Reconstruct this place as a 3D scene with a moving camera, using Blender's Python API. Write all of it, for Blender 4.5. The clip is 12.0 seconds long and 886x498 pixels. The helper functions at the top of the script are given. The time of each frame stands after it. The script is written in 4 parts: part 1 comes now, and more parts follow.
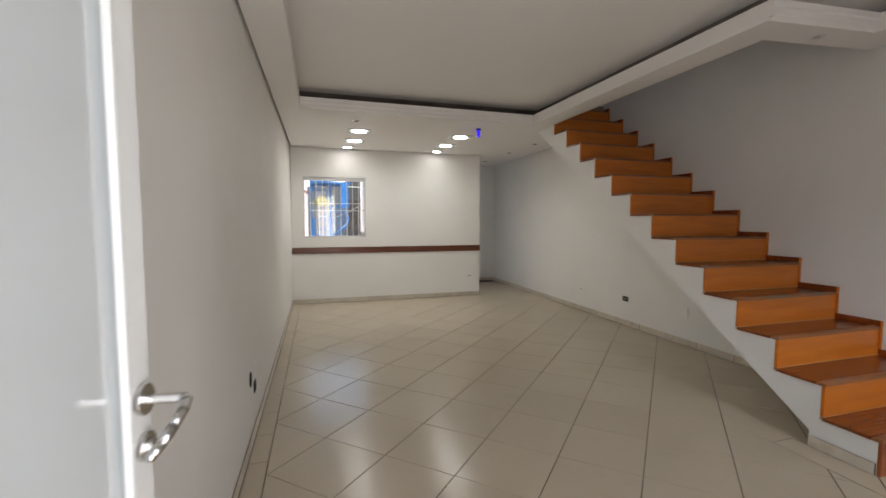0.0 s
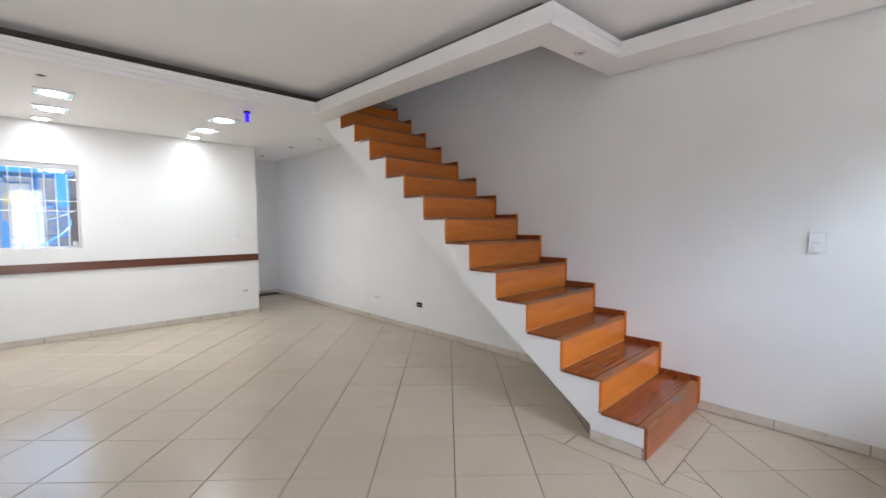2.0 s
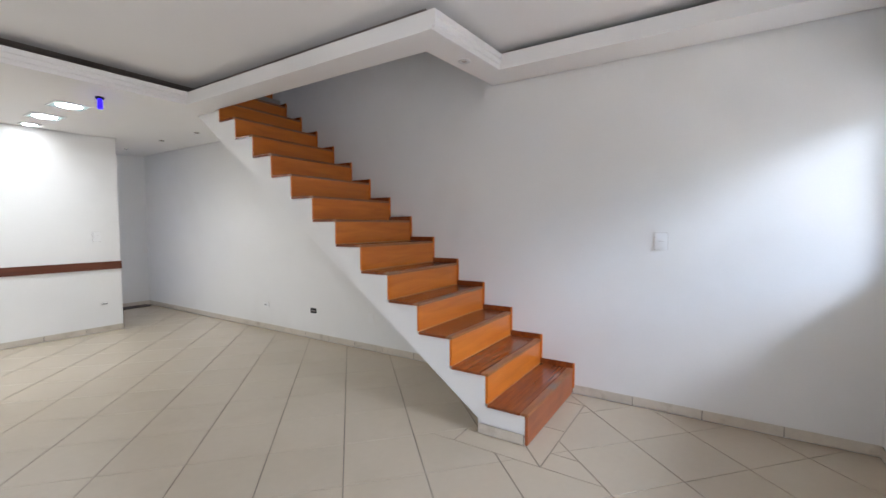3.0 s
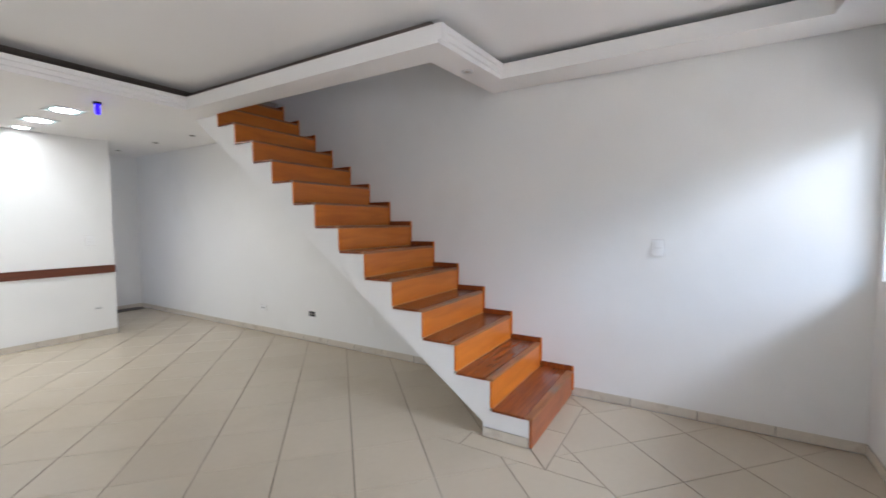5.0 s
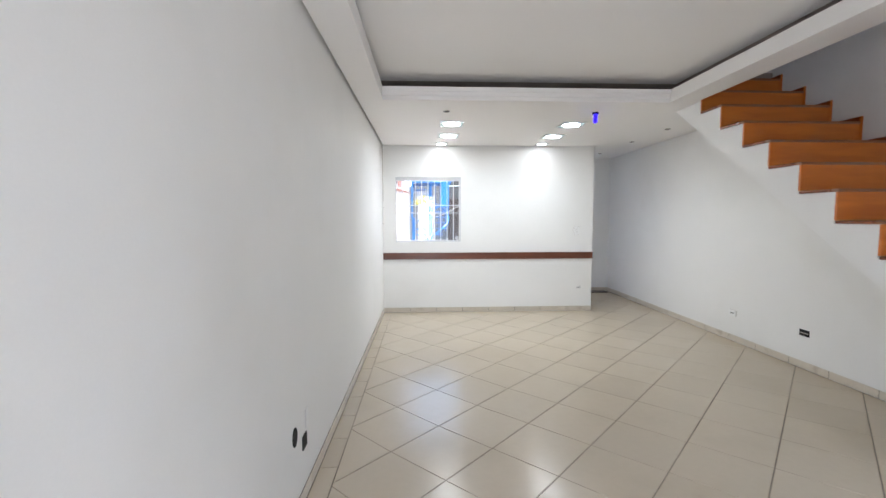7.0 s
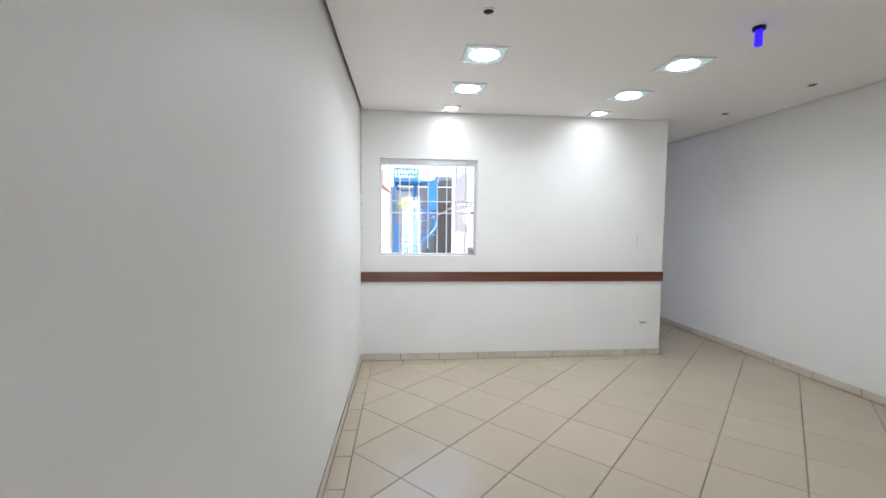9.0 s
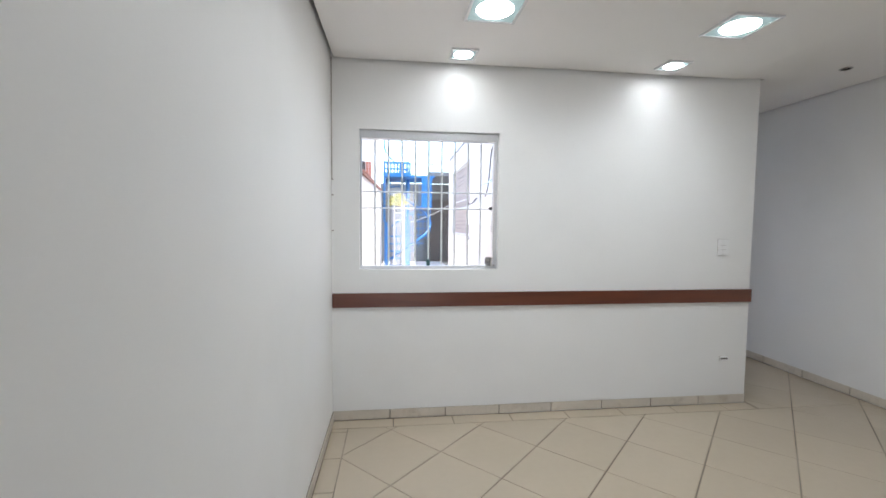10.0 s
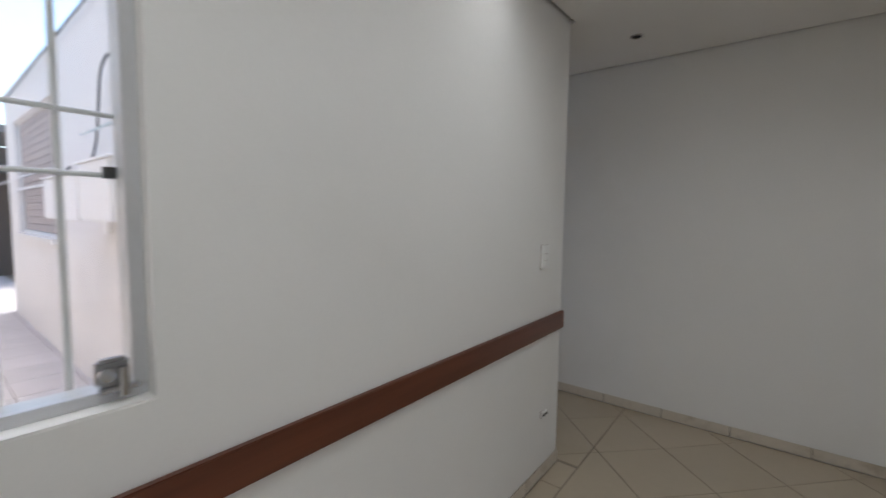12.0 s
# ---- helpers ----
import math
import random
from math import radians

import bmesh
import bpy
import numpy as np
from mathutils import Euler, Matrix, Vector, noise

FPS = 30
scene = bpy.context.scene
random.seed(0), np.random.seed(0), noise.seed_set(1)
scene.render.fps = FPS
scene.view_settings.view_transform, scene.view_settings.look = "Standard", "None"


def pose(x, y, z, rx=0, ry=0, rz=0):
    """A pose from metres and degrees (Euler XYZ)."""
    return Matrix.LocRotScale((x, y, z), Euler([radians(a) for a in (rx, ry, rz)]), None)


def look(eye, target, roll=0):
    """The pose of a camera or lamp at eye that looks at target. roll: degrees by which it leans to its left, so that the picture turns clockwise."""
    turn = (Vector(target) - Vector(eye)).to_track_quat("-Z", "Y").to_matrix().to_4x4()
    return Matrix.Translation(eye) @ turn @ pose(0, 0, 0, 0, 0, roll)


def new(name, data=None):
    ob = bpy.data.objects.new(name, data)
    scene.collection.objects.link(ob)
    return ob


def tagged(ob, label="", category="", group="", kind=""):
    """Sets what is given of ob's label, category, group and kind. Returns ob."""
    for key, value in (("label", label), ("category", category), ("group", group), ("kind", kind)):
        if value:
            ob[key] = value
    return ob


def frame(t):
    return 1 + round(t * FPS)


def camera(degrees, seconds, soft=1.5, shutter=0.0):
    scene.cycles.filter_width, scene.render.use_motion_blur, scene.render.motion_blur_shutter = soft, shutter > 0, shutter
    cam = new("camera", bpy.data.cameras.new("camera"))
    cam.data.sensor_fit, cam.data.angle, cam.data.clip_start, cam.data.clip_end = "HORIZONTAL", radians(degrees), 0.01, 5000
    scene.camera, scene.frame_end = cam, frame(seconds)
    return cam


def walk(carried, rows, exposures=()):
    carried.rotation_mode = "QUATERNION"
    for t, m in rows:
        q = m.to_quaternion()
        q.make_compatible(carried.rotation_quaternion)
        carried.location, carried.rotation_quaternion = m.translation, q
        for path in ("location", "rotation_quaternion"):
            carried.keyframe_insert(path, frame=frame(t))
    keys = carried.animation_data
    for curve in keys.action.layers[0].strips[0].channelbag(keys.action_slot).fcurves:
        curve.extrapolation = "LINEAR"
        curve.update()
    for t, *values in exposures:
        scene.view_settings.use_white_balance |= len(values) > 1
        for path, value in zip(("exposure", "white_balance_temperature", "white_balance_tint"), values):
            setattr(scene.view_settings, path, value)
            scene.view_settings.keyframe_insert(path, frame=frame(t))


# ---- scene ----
cam = camera(93.1, 12.0, shutter=0.22)
PATH = [
    (0, (-0.017, -0.123, 1.273), (0.552, 1.789, 1.137), 0.1),
    (0.5, (0.072, 0.151, 1.282), (0.873, 1.979, 1.151), 0.1),
    (1, (0.151, 0.326, 1.272), (1.174, 2.041, 1.152), 0.2),
    (1.5, (0.269, 0.374, 1.278), (1.49, 1.953, 1.156), -0.1),
    (2, (0.318, 0.373, 1.28), (1.712, 1.802, 1.161), -0.0),
    (2.5, (0.357, 0.336, 1.283), (1.901, 1.602, 1.169), -0.1),
    (3, (0.386, 0.305, 1.279), (2.066, 1.385, 1.169), -0.2),
    (3.2, (0.393, 0.296, 1.282), (2.125, 1.29, 1.172), -0.2),
    (3.6, (0.398, 0.292, 1.293), (2.231, 1.092, 1.183), -0.2),
    (4.0, (0.395, 0.297, 1.307), (2.295, 0.922, 1.197), -0.2),
    (4.4, (0.380, 0.310, 1.320), (2.288, 0.908, 1.209), -0.2),
    (4.8, (0.348, 0.336, 1.333), (2.158, 1.178, 1.22), -0.2),
    (5, (0.294, 0.365, 1.355), (2.001, 1.401, 1.229), -0.3),
    (5.5, (0.271, 0.368, 1.356), (1.506, 1.936, 1.226), -1.0),
    (6, (0.218, 0.375, 1.372), (0.953, 2.229, 1.231), -0.9),
    (6.5, (0.204, 0.402, 1.369), (0.545, 2.367, 1.226), -0.6),
    (7, (0.186, 0.574, 1.352), (0.274, 2.567, 1.204), -0.1),
    (7.2, (0.17, 0.724, 1.36), (0.258, 2.716, 1.21), 0.3),
    (8.0, (0.062, 1.500, 1.335), (0.200, 3.492, 1.199), 0.5),
    (8.8, (-0.034, 2.35, 1.310), (0.166, 4.336, 1.185), 0.7),
    (9, (-0.015, 2.549, 1.318), (0.181, 4.536, 1.198), 0.6),
    (9.5, (-0.009, 3.153, 1.308), (0.202, 5.138, 1.189), 0.6),
    (10, (-0.003, 3.761, 1.32), (0.233, 5.744, 1.199), 0.5),
    (10.5, (0.003, 4.375, 1.311), (0.291, 6.351, 1.201), 0.4),
    (11, (0.083, 4.936, 1.308), (0.63, 6.857, 1.211), 0.3),
    (11.5, (0.222, 5.403, 1.316), (1.242, 7.12, 1.21), 0.4),
    (12, (0.435, 5.675, 1.352), (2.007, 6.903, 1.202), 0.8),
]
EXPOSURES = [(0, 3.62, 7200, 12), (0.5, 4.45, 6650, 12), (1, 4.54, 6400, 12), (2, 4.48, 6300, 13), (5, 4.5, 6250, 12), (6, 4.54, 6250, 12), (7.2, 4.5, 6200, 11), (8.8, 4.28, 6200, 11), (10, 3.9, 6250, 11), (11, 3.4, 6500, 12), (12, 3.04, 6500, 12)]
walk(cam, [(t, look(eye, target, roll)) for t, eye, target, roll in PATH], EXPOSURES)

# ---- world, sun and lamps ----
world = bpy.data.worlds.new("sky")
scene.world = world
world.use_nodes = True
wn = world.node_tree.nodes
sky = wn.new("ShaderNodeTexSky")
sky.sky_type = "NISHITA"
sky.sun_disc = False
sky.sun_elevation, sky.sun_rotation = radians(78), radians(100)
sky.air_density, sky.dust_density = 1.0, 3.0
world.node_tree.links.new(sky.outputs[0], wn["Background"].inputs[0])
wn["Background"].inputs[1].default_value = 0.066

sun_data = bpy.data.lights.new("sun", "SUN")
sun_data.energy, sun_data.angle, sun_data.color = 0.5, radians(12), (1.0, 0.96, 0.91)
sun = new("sun", sun_data)
el, az = radians(78), radians(100)
sun.matrix_world = look((0, 0, 0), (-math.sin(az) * math.cos(el), -math.cos(az) * math.cos(el), -math.sin(el)))

LAMP_WATTS = 0.255
SMALL_WATTS = 0.030


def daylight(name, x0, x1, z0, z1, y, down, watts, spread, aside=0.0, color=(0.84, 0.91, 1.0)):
    """An added area lamp for the sky's light at a south opening, aimed inwards."""
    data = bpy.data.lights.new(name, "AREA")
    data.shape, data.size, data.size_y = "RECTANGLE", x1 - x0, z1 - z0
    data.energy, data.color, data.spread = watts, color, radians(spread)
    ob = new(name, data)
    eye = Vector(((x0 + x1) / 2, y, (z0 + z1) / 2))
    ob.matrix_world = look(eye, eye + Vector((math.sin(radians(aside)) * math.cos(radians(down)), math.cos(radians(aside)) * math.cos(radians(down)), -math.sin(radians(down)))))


daylight("door_daylight", -0.02, 0.50, 0.15, 2.05, -0.66, -6, 1.22, 140, 0, (0.95, 0.96, 1.0))
# lamp added outside, for the open sky between porch roof and front yard
daylight("sky_fill", 1.75, 2.75, 2.45, 3.05, -2.35, 36, 0.92, 76, 14)

# ---- main measures of the house ----
XL, XR, YS, YB, YE = -0.40, 3.575, -0.51, 6.56, 8.15   # inner faces: west, east, south, partition, corridor end
XP = 2.62                                              # free end of the partition
SLAB = 2.57                                            # underside of the slab
RISE, RUN, STEP_Y, STAIR_X = 0.19, 0.2567, 1.186, 2.64


def soffit_z(x):
    """Underside of the lowered plasterboard, which climbs a little towards the east wall."""
    return 2.362 + max(0.0, x - 2.4) * 0.052


# ---- materials ----
def material(name, color, rough=0.5, metal=0.0, spread=0.08, scale=3.0, fine=60.0, bump=0.05, per_object=0.0, coat=0.0, stain=None, fixed=False):
    """A painted or plain surface: broad patches, fine grain, slight relief, and where asked a stain colour and a shift from piece to piece."""
    m = bpy.data.materials.new(name)
    m.use_nodes = True
    nt = m.node_tree
    n, l = nt.nodes, nt.links
    b = n["Principled BSDF"]
    b.inputs["Roughness"].default_value, b.inputs["Metallic"].default_value = rough, metal
    b.inputs["Coat Weight"].default_value = coat
    geo = n.new("ShaderNodeNewGeometry" if fixed else "ShaderNodeTexCoord")
    where = geo.outputs["Position" if fixed else "Object"]
    big = n.new("ShaderNodeTexNoise")
    big.inputs["Scale"].default_value, big.inputs["Detail"].default_value = scale, 5
    small = n.new("ShaderNodeTexNoise")
    small.inputs["Scale"].default_value, small.inputs["Detail"].default_value = fine, 3
    for t in (big, small):
        l.new(where, t.inputs["Vector"])
    add = n.new("ShaderNodeMath")
    add.operation = "MULTIPLY_ADD"
    l.new(small.outputs[0], add.inputs[0])
    add.inputs[1].default_value = 0.4
    l.new(big.outputs[0], add.inputs[2])
    ramp = n.new("ShaderNodeMapRange")
    l.new(add.outputs[0], ramp.inputs[0])
    ramp.inputs[1].default_value, ramp.inputs[2].default_value = 0.45, 0.95
    ramp.inputs[3].default_value, ramp.inputs[4].default_value = 1 - spread, 1 + spread
    last = ramp.outputs[0]
    if per_object:
        info = n.new("ShaderNodeObjectInfo")
        rng = n.new("ShaderNodeMapRange")
        l.new(info.outputs["Random"], rng.inputs[0])
        rng.inputs[3].default_value, rng.inputs[4].default_value = 1 - per_object, 1 + per_object
        mul = n.new("ShaderNodeMath")
        mul.operation = "MULTIPLY"
        l.new(last, mul.inputs[0])
        l.new(rng.outputs[0], mul.inputs[1])
        last = mul.outputs[0]
    mix = n.new("ShaderNodeVectorMath")
    mix.operation = "SCALE"
    mix.inputs[0].default_value = color[:3]
    l.new(last, mix.inputs["Scale"])
    col = mix.outputs[0]
    if stain:
        blot = n.new("ShaderNodeTexNoise")
        blot.inputs["Scale"].default_value, blot.inputs["Detail"].default_value = stain[1], 6
        l.new(where, blot.inputs["Vector"])
        cut = n.new("ShaderNodeMapRange")
        l.new(blot.outputs[0], cut.inputs[0])
        cut.inputs[1].default_value, cut.inputs[2].default_value = stain[2], stain[2] + 0.2
        cut.inputs[4].default_value = stain[3]
        blend = n.new("ShaderNodeMix")
        blend.data_type = "RGBA"
        l.new(cut.outputs[0], blend.inputs[0])
        l.new(col, blend.inputs[6])
        blend.inputs[7].default_value = (*stain[0], 1)
        col = blend.outputs[2]
    l.new(col, b.inputs["Base Color"])
    rr = n.new("ShaderNodeMapRange")
    l.new(big.outputs[0], rr.inputs[0])
    rr.inputs[1].default_value, rr.inputs[2].default_value = 0.3, 0.7
    rr.inputs[3].default_value, rr.inputs[4].default_value = max(0.02, rough * 0.85), min(1, rough * 1.15)
    l.new(rr.outputs[0], b.inputs["Roughness"])
    if bump:
        bp = n.new("ShaderNodeBump")
        bp.inputs["Strength"].default_value, bp.inputs["Distance"].default_value = bump, 0.004
        l.new(small.outputs[0], bp.inputs["Height"])
        l.new(bp.outputs[0], b.inputs["Normal"])
    return m


def wood_material(name, dark, light, rough, axis_scale, wear=0.0, worn=(0.105, 0.030, 0.011)):
    """Varnished boards: grain drawn out along one axis, blotches, and greyish worn patches where asked."""
    m = bpy.data.materials.new(name)
    m.use_nodes = True
    n, l = m.node_tree.nodes, m.node_tree.links
    b = n["Principled BSDF"]
    co = n.new("ShaderNodeTexCoord")
    info = n.new("ShaderNodeObjectInfo")
    shift = n.new("ShaderNodeVectorMath")
    shift.operation = "MULTIPLY_ADD"
    l.new(info.outputs["Random"], shift.inputs[0])
    shift.inputs[1].default_value = (7, 11, 5)
    l.new(co.outputs["Object"], shift.inputs[2])
    mp = n.new("ShaderNodeMapping")
    mp.inputs["Scale"].default_value = axis_scale
    l.new(shift.outputs[0], mp.inputs[0])
    grain = n.new("ShaderNodeTexNoise")
    grain.inputs["Scale"].default_value, grain.inputs["Detail"].default_value, grain.inputs["Distortion"].default_value = 4, 7, 0.6
    l.new(mp.outputs[0], grain.inputs["Vector"])
    ramp = n.new("ShaderNodeValToRGB")
    ramp.color_ramp.elements[0].position, ramp.color_ramp.elements[1].position = 0.3, 0.72
    ramp.color_ramp.elements[0].color, ramp.color_ramp.elements[1].color = (*dark, 1), (*light, 1)
    l.new(grain.outputs[0], ramp.inputs[0])
    col = ramp.outputs[0]
    if wear:
        blot = n.new("ShaderNodeTexNoise")
        blot.inputs["Scale"].default_value, blot.inputs["Detail"].default_value = 5, 4
        l.new(shift.outputs[0], blot.inputs["Vector"])
        cut = n.new("ShaderNodeMapRange")
        l.new(blot.outputs[0], cut.inputs[0])
        cut.inputs[1].default_value, cut.inputs[2].default_value, cut.inputs[4].default_value = 0.5, 0.7, wear
        mx = n.new("ShaderNodeMix")
        mx.data_type = "RGBA"
        l.new(cut.outputs[0], mx.inputs[0])
        l.new(col, mx.inputs[6])
        mx.inputs[7].default_value = (*worn, 1)
        col = mx.outputs[2]
    l.new(col, b.inputs["Base Color"])
    b.inputs["Roughness"].default_value = rough
    b.inputs["Coat Weight"].default_value, b.inputs["Coat Roughness"].default_value = 0.25, 0.2
    bp = n.new("ShaderNodeBump")
    bp.inputs["Strength"].default_value, bp.inputs["Distance"].default_value = 0.1, 0.002
    l.new(grain.outputs[0], bp.inputs["Height"])
    l.new(bp.outputs[0], b.inputs["Normal"])
    return m


def glass_material(name, tint=(0.97, 0.99, 0.98)):
    m = bpy.data.materials.new(name)
    m.use_nodes = True
    n, l = m.node_tree.nodes, m.node_tree.links
    clear, gloss, mix = (n.new(k) for k in ("ShaderNodeBsdfTransparent", "ShaderNodeBsdfGlossy", "ShaderNodeMixShader"))
    clear.inputs[0].default_value = (*tint, 1)
    gloss.inputs["Roughness"].default_value = 0.02
    mix.inputs[0].default_value = 0.035
    l.new(clear.outputs[0], mix.inputs[1])
    l.new(gloss.outputs[0], mix.inputs[2])
    l.new(mix.outputs[0], n["Material Output"].inputs[0])
    return m


def glow_material(name, color, strength, base=(0.8, 0.8, 0.8)):
    m = bpy.data.materials.new(name)
    m.use_nodes = True
    b = m.node_tree.nodes["Principled BSDF"]
    b.inputs["Base Color"].default_value = (*base, 1)
    b.inputs["Emission Color"].default_value = (*color, 1)
    b.inputs["Emission Strength"].default_value = strength
    return m


PAINT = material("white wall paint", (0.85, 0.84, 0.81), 0.55, spread=0.025, scale=1.3, fine=140, bump=0.06, stain=((0.70, 0.68, 0.63), 0.9, 0.55, 0.35))
CEIL = material("white ceiling paint", (0.88, 0.86, 0.835), 0.7, spread=0.02, scale=1.0, fine=120, bump=0.03)
PLASTER = material("plaster moulding", (0.87, 0.85, 0.825), 0.6, spread=0.015, scale=2.0, fine=90, bump=0.02)
# the cove's shade is put into this slab's dark brown
RAWSHADE = material("unpainted slab with cove shade", (0.36, 0.31, 0.27), 0.9, spread=0.2, scale=4, fine=80, bump=0.3)
TILE = material("cream floor tile", (0.515, 0.436, 0.330), 0.22, spread=0.035, scale=0.8, fine=25, bump=0.0, per_object=0.025, fixed=True, stain=((0.45, 0.38, 0.275), 1.9, 0.53, 0.4))
TILE.node_tree.nodes["Principled BSDF"].inputs["Specular IOR Level"].default_value = 0.36
GROUT = material("dark grout", (0.15, 0.12, 0.09), 0.9, spread=0.3, scale=3, fine=80, bump=0.1, fixed=True, stain=((0.36, 0.31, 0.24), 1.1, 0.44, 0.8))
SKIRT = material("cream skirting tile", (0.63, 0.565, 0.47), 0.35, spread=0.07, scale=4, fine=50, bump=0.02, per_object=0.05, fixed=True, stain=((0.34, 0.26, 0.18), 9.0, 0.57, 0.55))
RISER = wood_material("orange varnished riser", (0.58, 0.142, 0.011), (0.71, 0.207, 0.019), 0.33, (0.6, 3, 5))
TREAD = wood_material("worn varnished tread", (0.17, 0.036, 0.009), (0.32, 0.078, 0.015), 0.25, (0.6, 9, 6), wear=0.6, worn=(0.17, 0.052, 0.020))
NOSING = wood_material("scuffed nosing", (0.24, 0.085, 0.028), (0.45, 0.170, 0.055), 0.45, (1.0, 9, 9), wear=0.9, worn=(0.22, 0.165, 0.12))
FOOTRISER = wood_material("dull red foot riser", (0.30, 0.072, 0.020), (0.43, 0.118, 0.032), 0.4, (0.6, 3, 5), wear=0.4, worn=(0.22, 0.07, 0.03))
BEADWOOD = wood_material("pale varnished bead", (0.52, 0.19, 0.045), (0.66, 0.28, 0.09), 0.35, (0.6, 6, 6))
RAIL = wood_material("dark chair rail wood", (0.10, 0.026, 0.011), (0.15, 0.042, 0.018), 0.38, (0.5, 5, 6))
DOORPAINT = material("glossy white door paint", (0.78, 0.79, 0.78), 0.22, spread=0.015, scale=2, fine=60, bump=0.015, coat=0.3)
MILKGLASS = material("milky white glass", (0.55, 0.59, 0.60), 0.10, spread=0.012, scale=1.5, fine=40, bump=0.01, coat=0.5)
CHROME = material("satin chrome", (0.62, 0.61, 0.60), 0.22, metal=1.0, spread=0.05, bump=0.0)
DARKCHROME = material("dull chrome", (0.38, 0.38, 0.38), 0.3, metal=1.0, spread=0.15, scale=20, bump=0.0)
ALU = material("grey aluminium", (0.60, 0.605, 0.61), 0.42, metal=0.3, spread=0.05, bump=0.0)
WHITEMETAL = material("white painted metal", (0.72, 0.72, 0.72), 0.4, spread=0.04, scale=8, bump=0.02)
PLASTIC = material("white plastic", (0.86, 0.855, 0.835), 0.35, spread=0.01, bump=0.0)
BEIGE = material("beige plastic and shade outline", (0.45, 0.40, 0.36), 0.5, spread=0.08, bump=0.0)
DARK = material("dark hollow", (0.012, 0.011, 0.010), 0.8, spread=0.2, bump=0.1)
GLASS = glass_material("window glass")
LAMPGLOW = glow_material("lit lamp", (0.93, 0.97, 1.0), 1.5)
BLUEPLASTIC = glow_material("vivid blue lamp glass", (0.02, 0.004, 1.0), 0.12, (0.01, 0.005, 0.25))
PEACH = material("peach boundary wall", (0.74, 0.67, 0.62), 0.85, spread=0.06, scale=1.5, fine=60, bump=0.15, stain=((0.55, 0.46, 0.38), 1.2, 0.55, 0.4))
OUTWHITE = material("outdoor white render", (0.74, 0.72, 0.70), 0.85, spread=0.05, scale=1.2, fine=70, bump=0.15, stain=((0.55, 0.53, 0.50), 1.1, 0.55, 0.35))
OUTGREY = material("grey back wall", (0.16, 0.16, 0.16), 0.9, spread=0.12, scale=1.6, fine=60, bump=0.2)
PAVING = material("pale yard paving", (0.48, 0.445, 0.445), 0.6, spread=0.1, scale=4, fine=50, bump=0.1, per_object=0.06)
BLUEPAINT = material("blue metal paint", (0.015, 0.15, 0.42), 0.45, spread=0.15, scale=5, fine=50, bump=0.05)
CLAY = material("clay coping tile", (0.26, 0.12, 0.085), 0.8, spread=0.2, scale=6, fine=60, bump=0.2, per_object=0.1)
BROWN = material("brown shutter", (0.075, 0.055, 0.045), 0.6, spread=0.15, scale=6, bump=0.1)
PINK = material("faded red shutter", (0.42, 0.34, 0.335), 0.7, spread=0.1, scale=6, bump=0.1)
BRICK = material("hollow red brick", (0.50, 0.20, 0.14), 0.85, spread=0.15, scale=9, fine=70, bump=0.2, per_object=0.12)
PALEBLUE = material("pale faded blue paint", (0.22, 0.36, 0.55), 0.5, spread=0.12, scale=6, bump=0.05)
UNITWHITE = material("clean white casing", (0.88, 0.88, 0.88), 0.4, spread=0.02, bump=0.0)
TEAL = material("dark teal plastic", (0.03, 0.10, 0.10), 0.4, spread=0.1, bump=0.0)
LEAF = material("yellow green leaf", (0.42, 0.38, 0.05), 0.5, spread=0.35, scale=9, bump=0.0, per_object=0.1)
GREYGREEN = material("pale grey green render", (0.50, 0.53, 0.49), 0.85, spread=0.05, scale=1.2, fine=70, bump=0.15)
GROUND = material("concrete ground", (0.35, 0.33, 0.31), 0.9, spread=0.15, scale=0.8, fine=30, bump=0.2)
STEEL = material("dark cable", (0.05, 0.05, 0.05), 0.6, bump=0.0)


# ---- mesh helpers ----
def box(bm, x0, x1, y0, y1, z0, z1):
    """A box added to bm; returns its vertices."""
    vs = [bm.verts.new(p) for p in ((x0, y0, z0), (x1, y0, z0), (x1, y1, z0), (x0, y1, z0), (x0, y0, z1), (x1, y0, z1), (x1, y1, z1), (x0, y1, z1))]
    for f in ((0, 3, 2, 1), (4, 5, 6, 7), (0, 1, 5, 4), (1, 2, 6, 5), (2, 3, 7, 6), (3, 0, 4, 7)):
        bm.faces.new([vs[i] for i in f])
    return vs


def tube(bm, a, b, r, n=12, r2=None):
    """A capped rod from a to b."""
    a, b = Vector(a), Vector(b)
    turn = (b - a).to_track_quat("Z", "Y").to_matrix().to_4x4()
    bmesh.ops.create_cone(bm, cap_ends=True, segments=n, radius1=r, radius2=r if r2 is None else r2, depth=(b - a).length,
                          matrix=Matrix.Translation((a + b) / 2) @ turn)


def prism(bm, outline, a, b, axis="x"):
    """A closed outline of (u, v) pairs drawn out along an axis from a to b: x takes (y, z), y takes (x, z), z takes (x, y)."""
    put = {"x": lambda u, v, w: (w, u, v), "y": lambda u, v, w: (u, w, v), "z": lambda u, v, w: (u, v, w)}[axis]
    one = [bm.verts.new(put(u, v, a)) for u, v in outline]
    two = [bm.verts.new(put(u, v, b)) for u, v in outline]
    bm.faces.new(one)
    bm.faces.new(two[::-1])
    for i in range(len(one)):
        j = (i + 1) % len(one)
        bm.faces.new((one[j], one[i], two[i], two[j]))


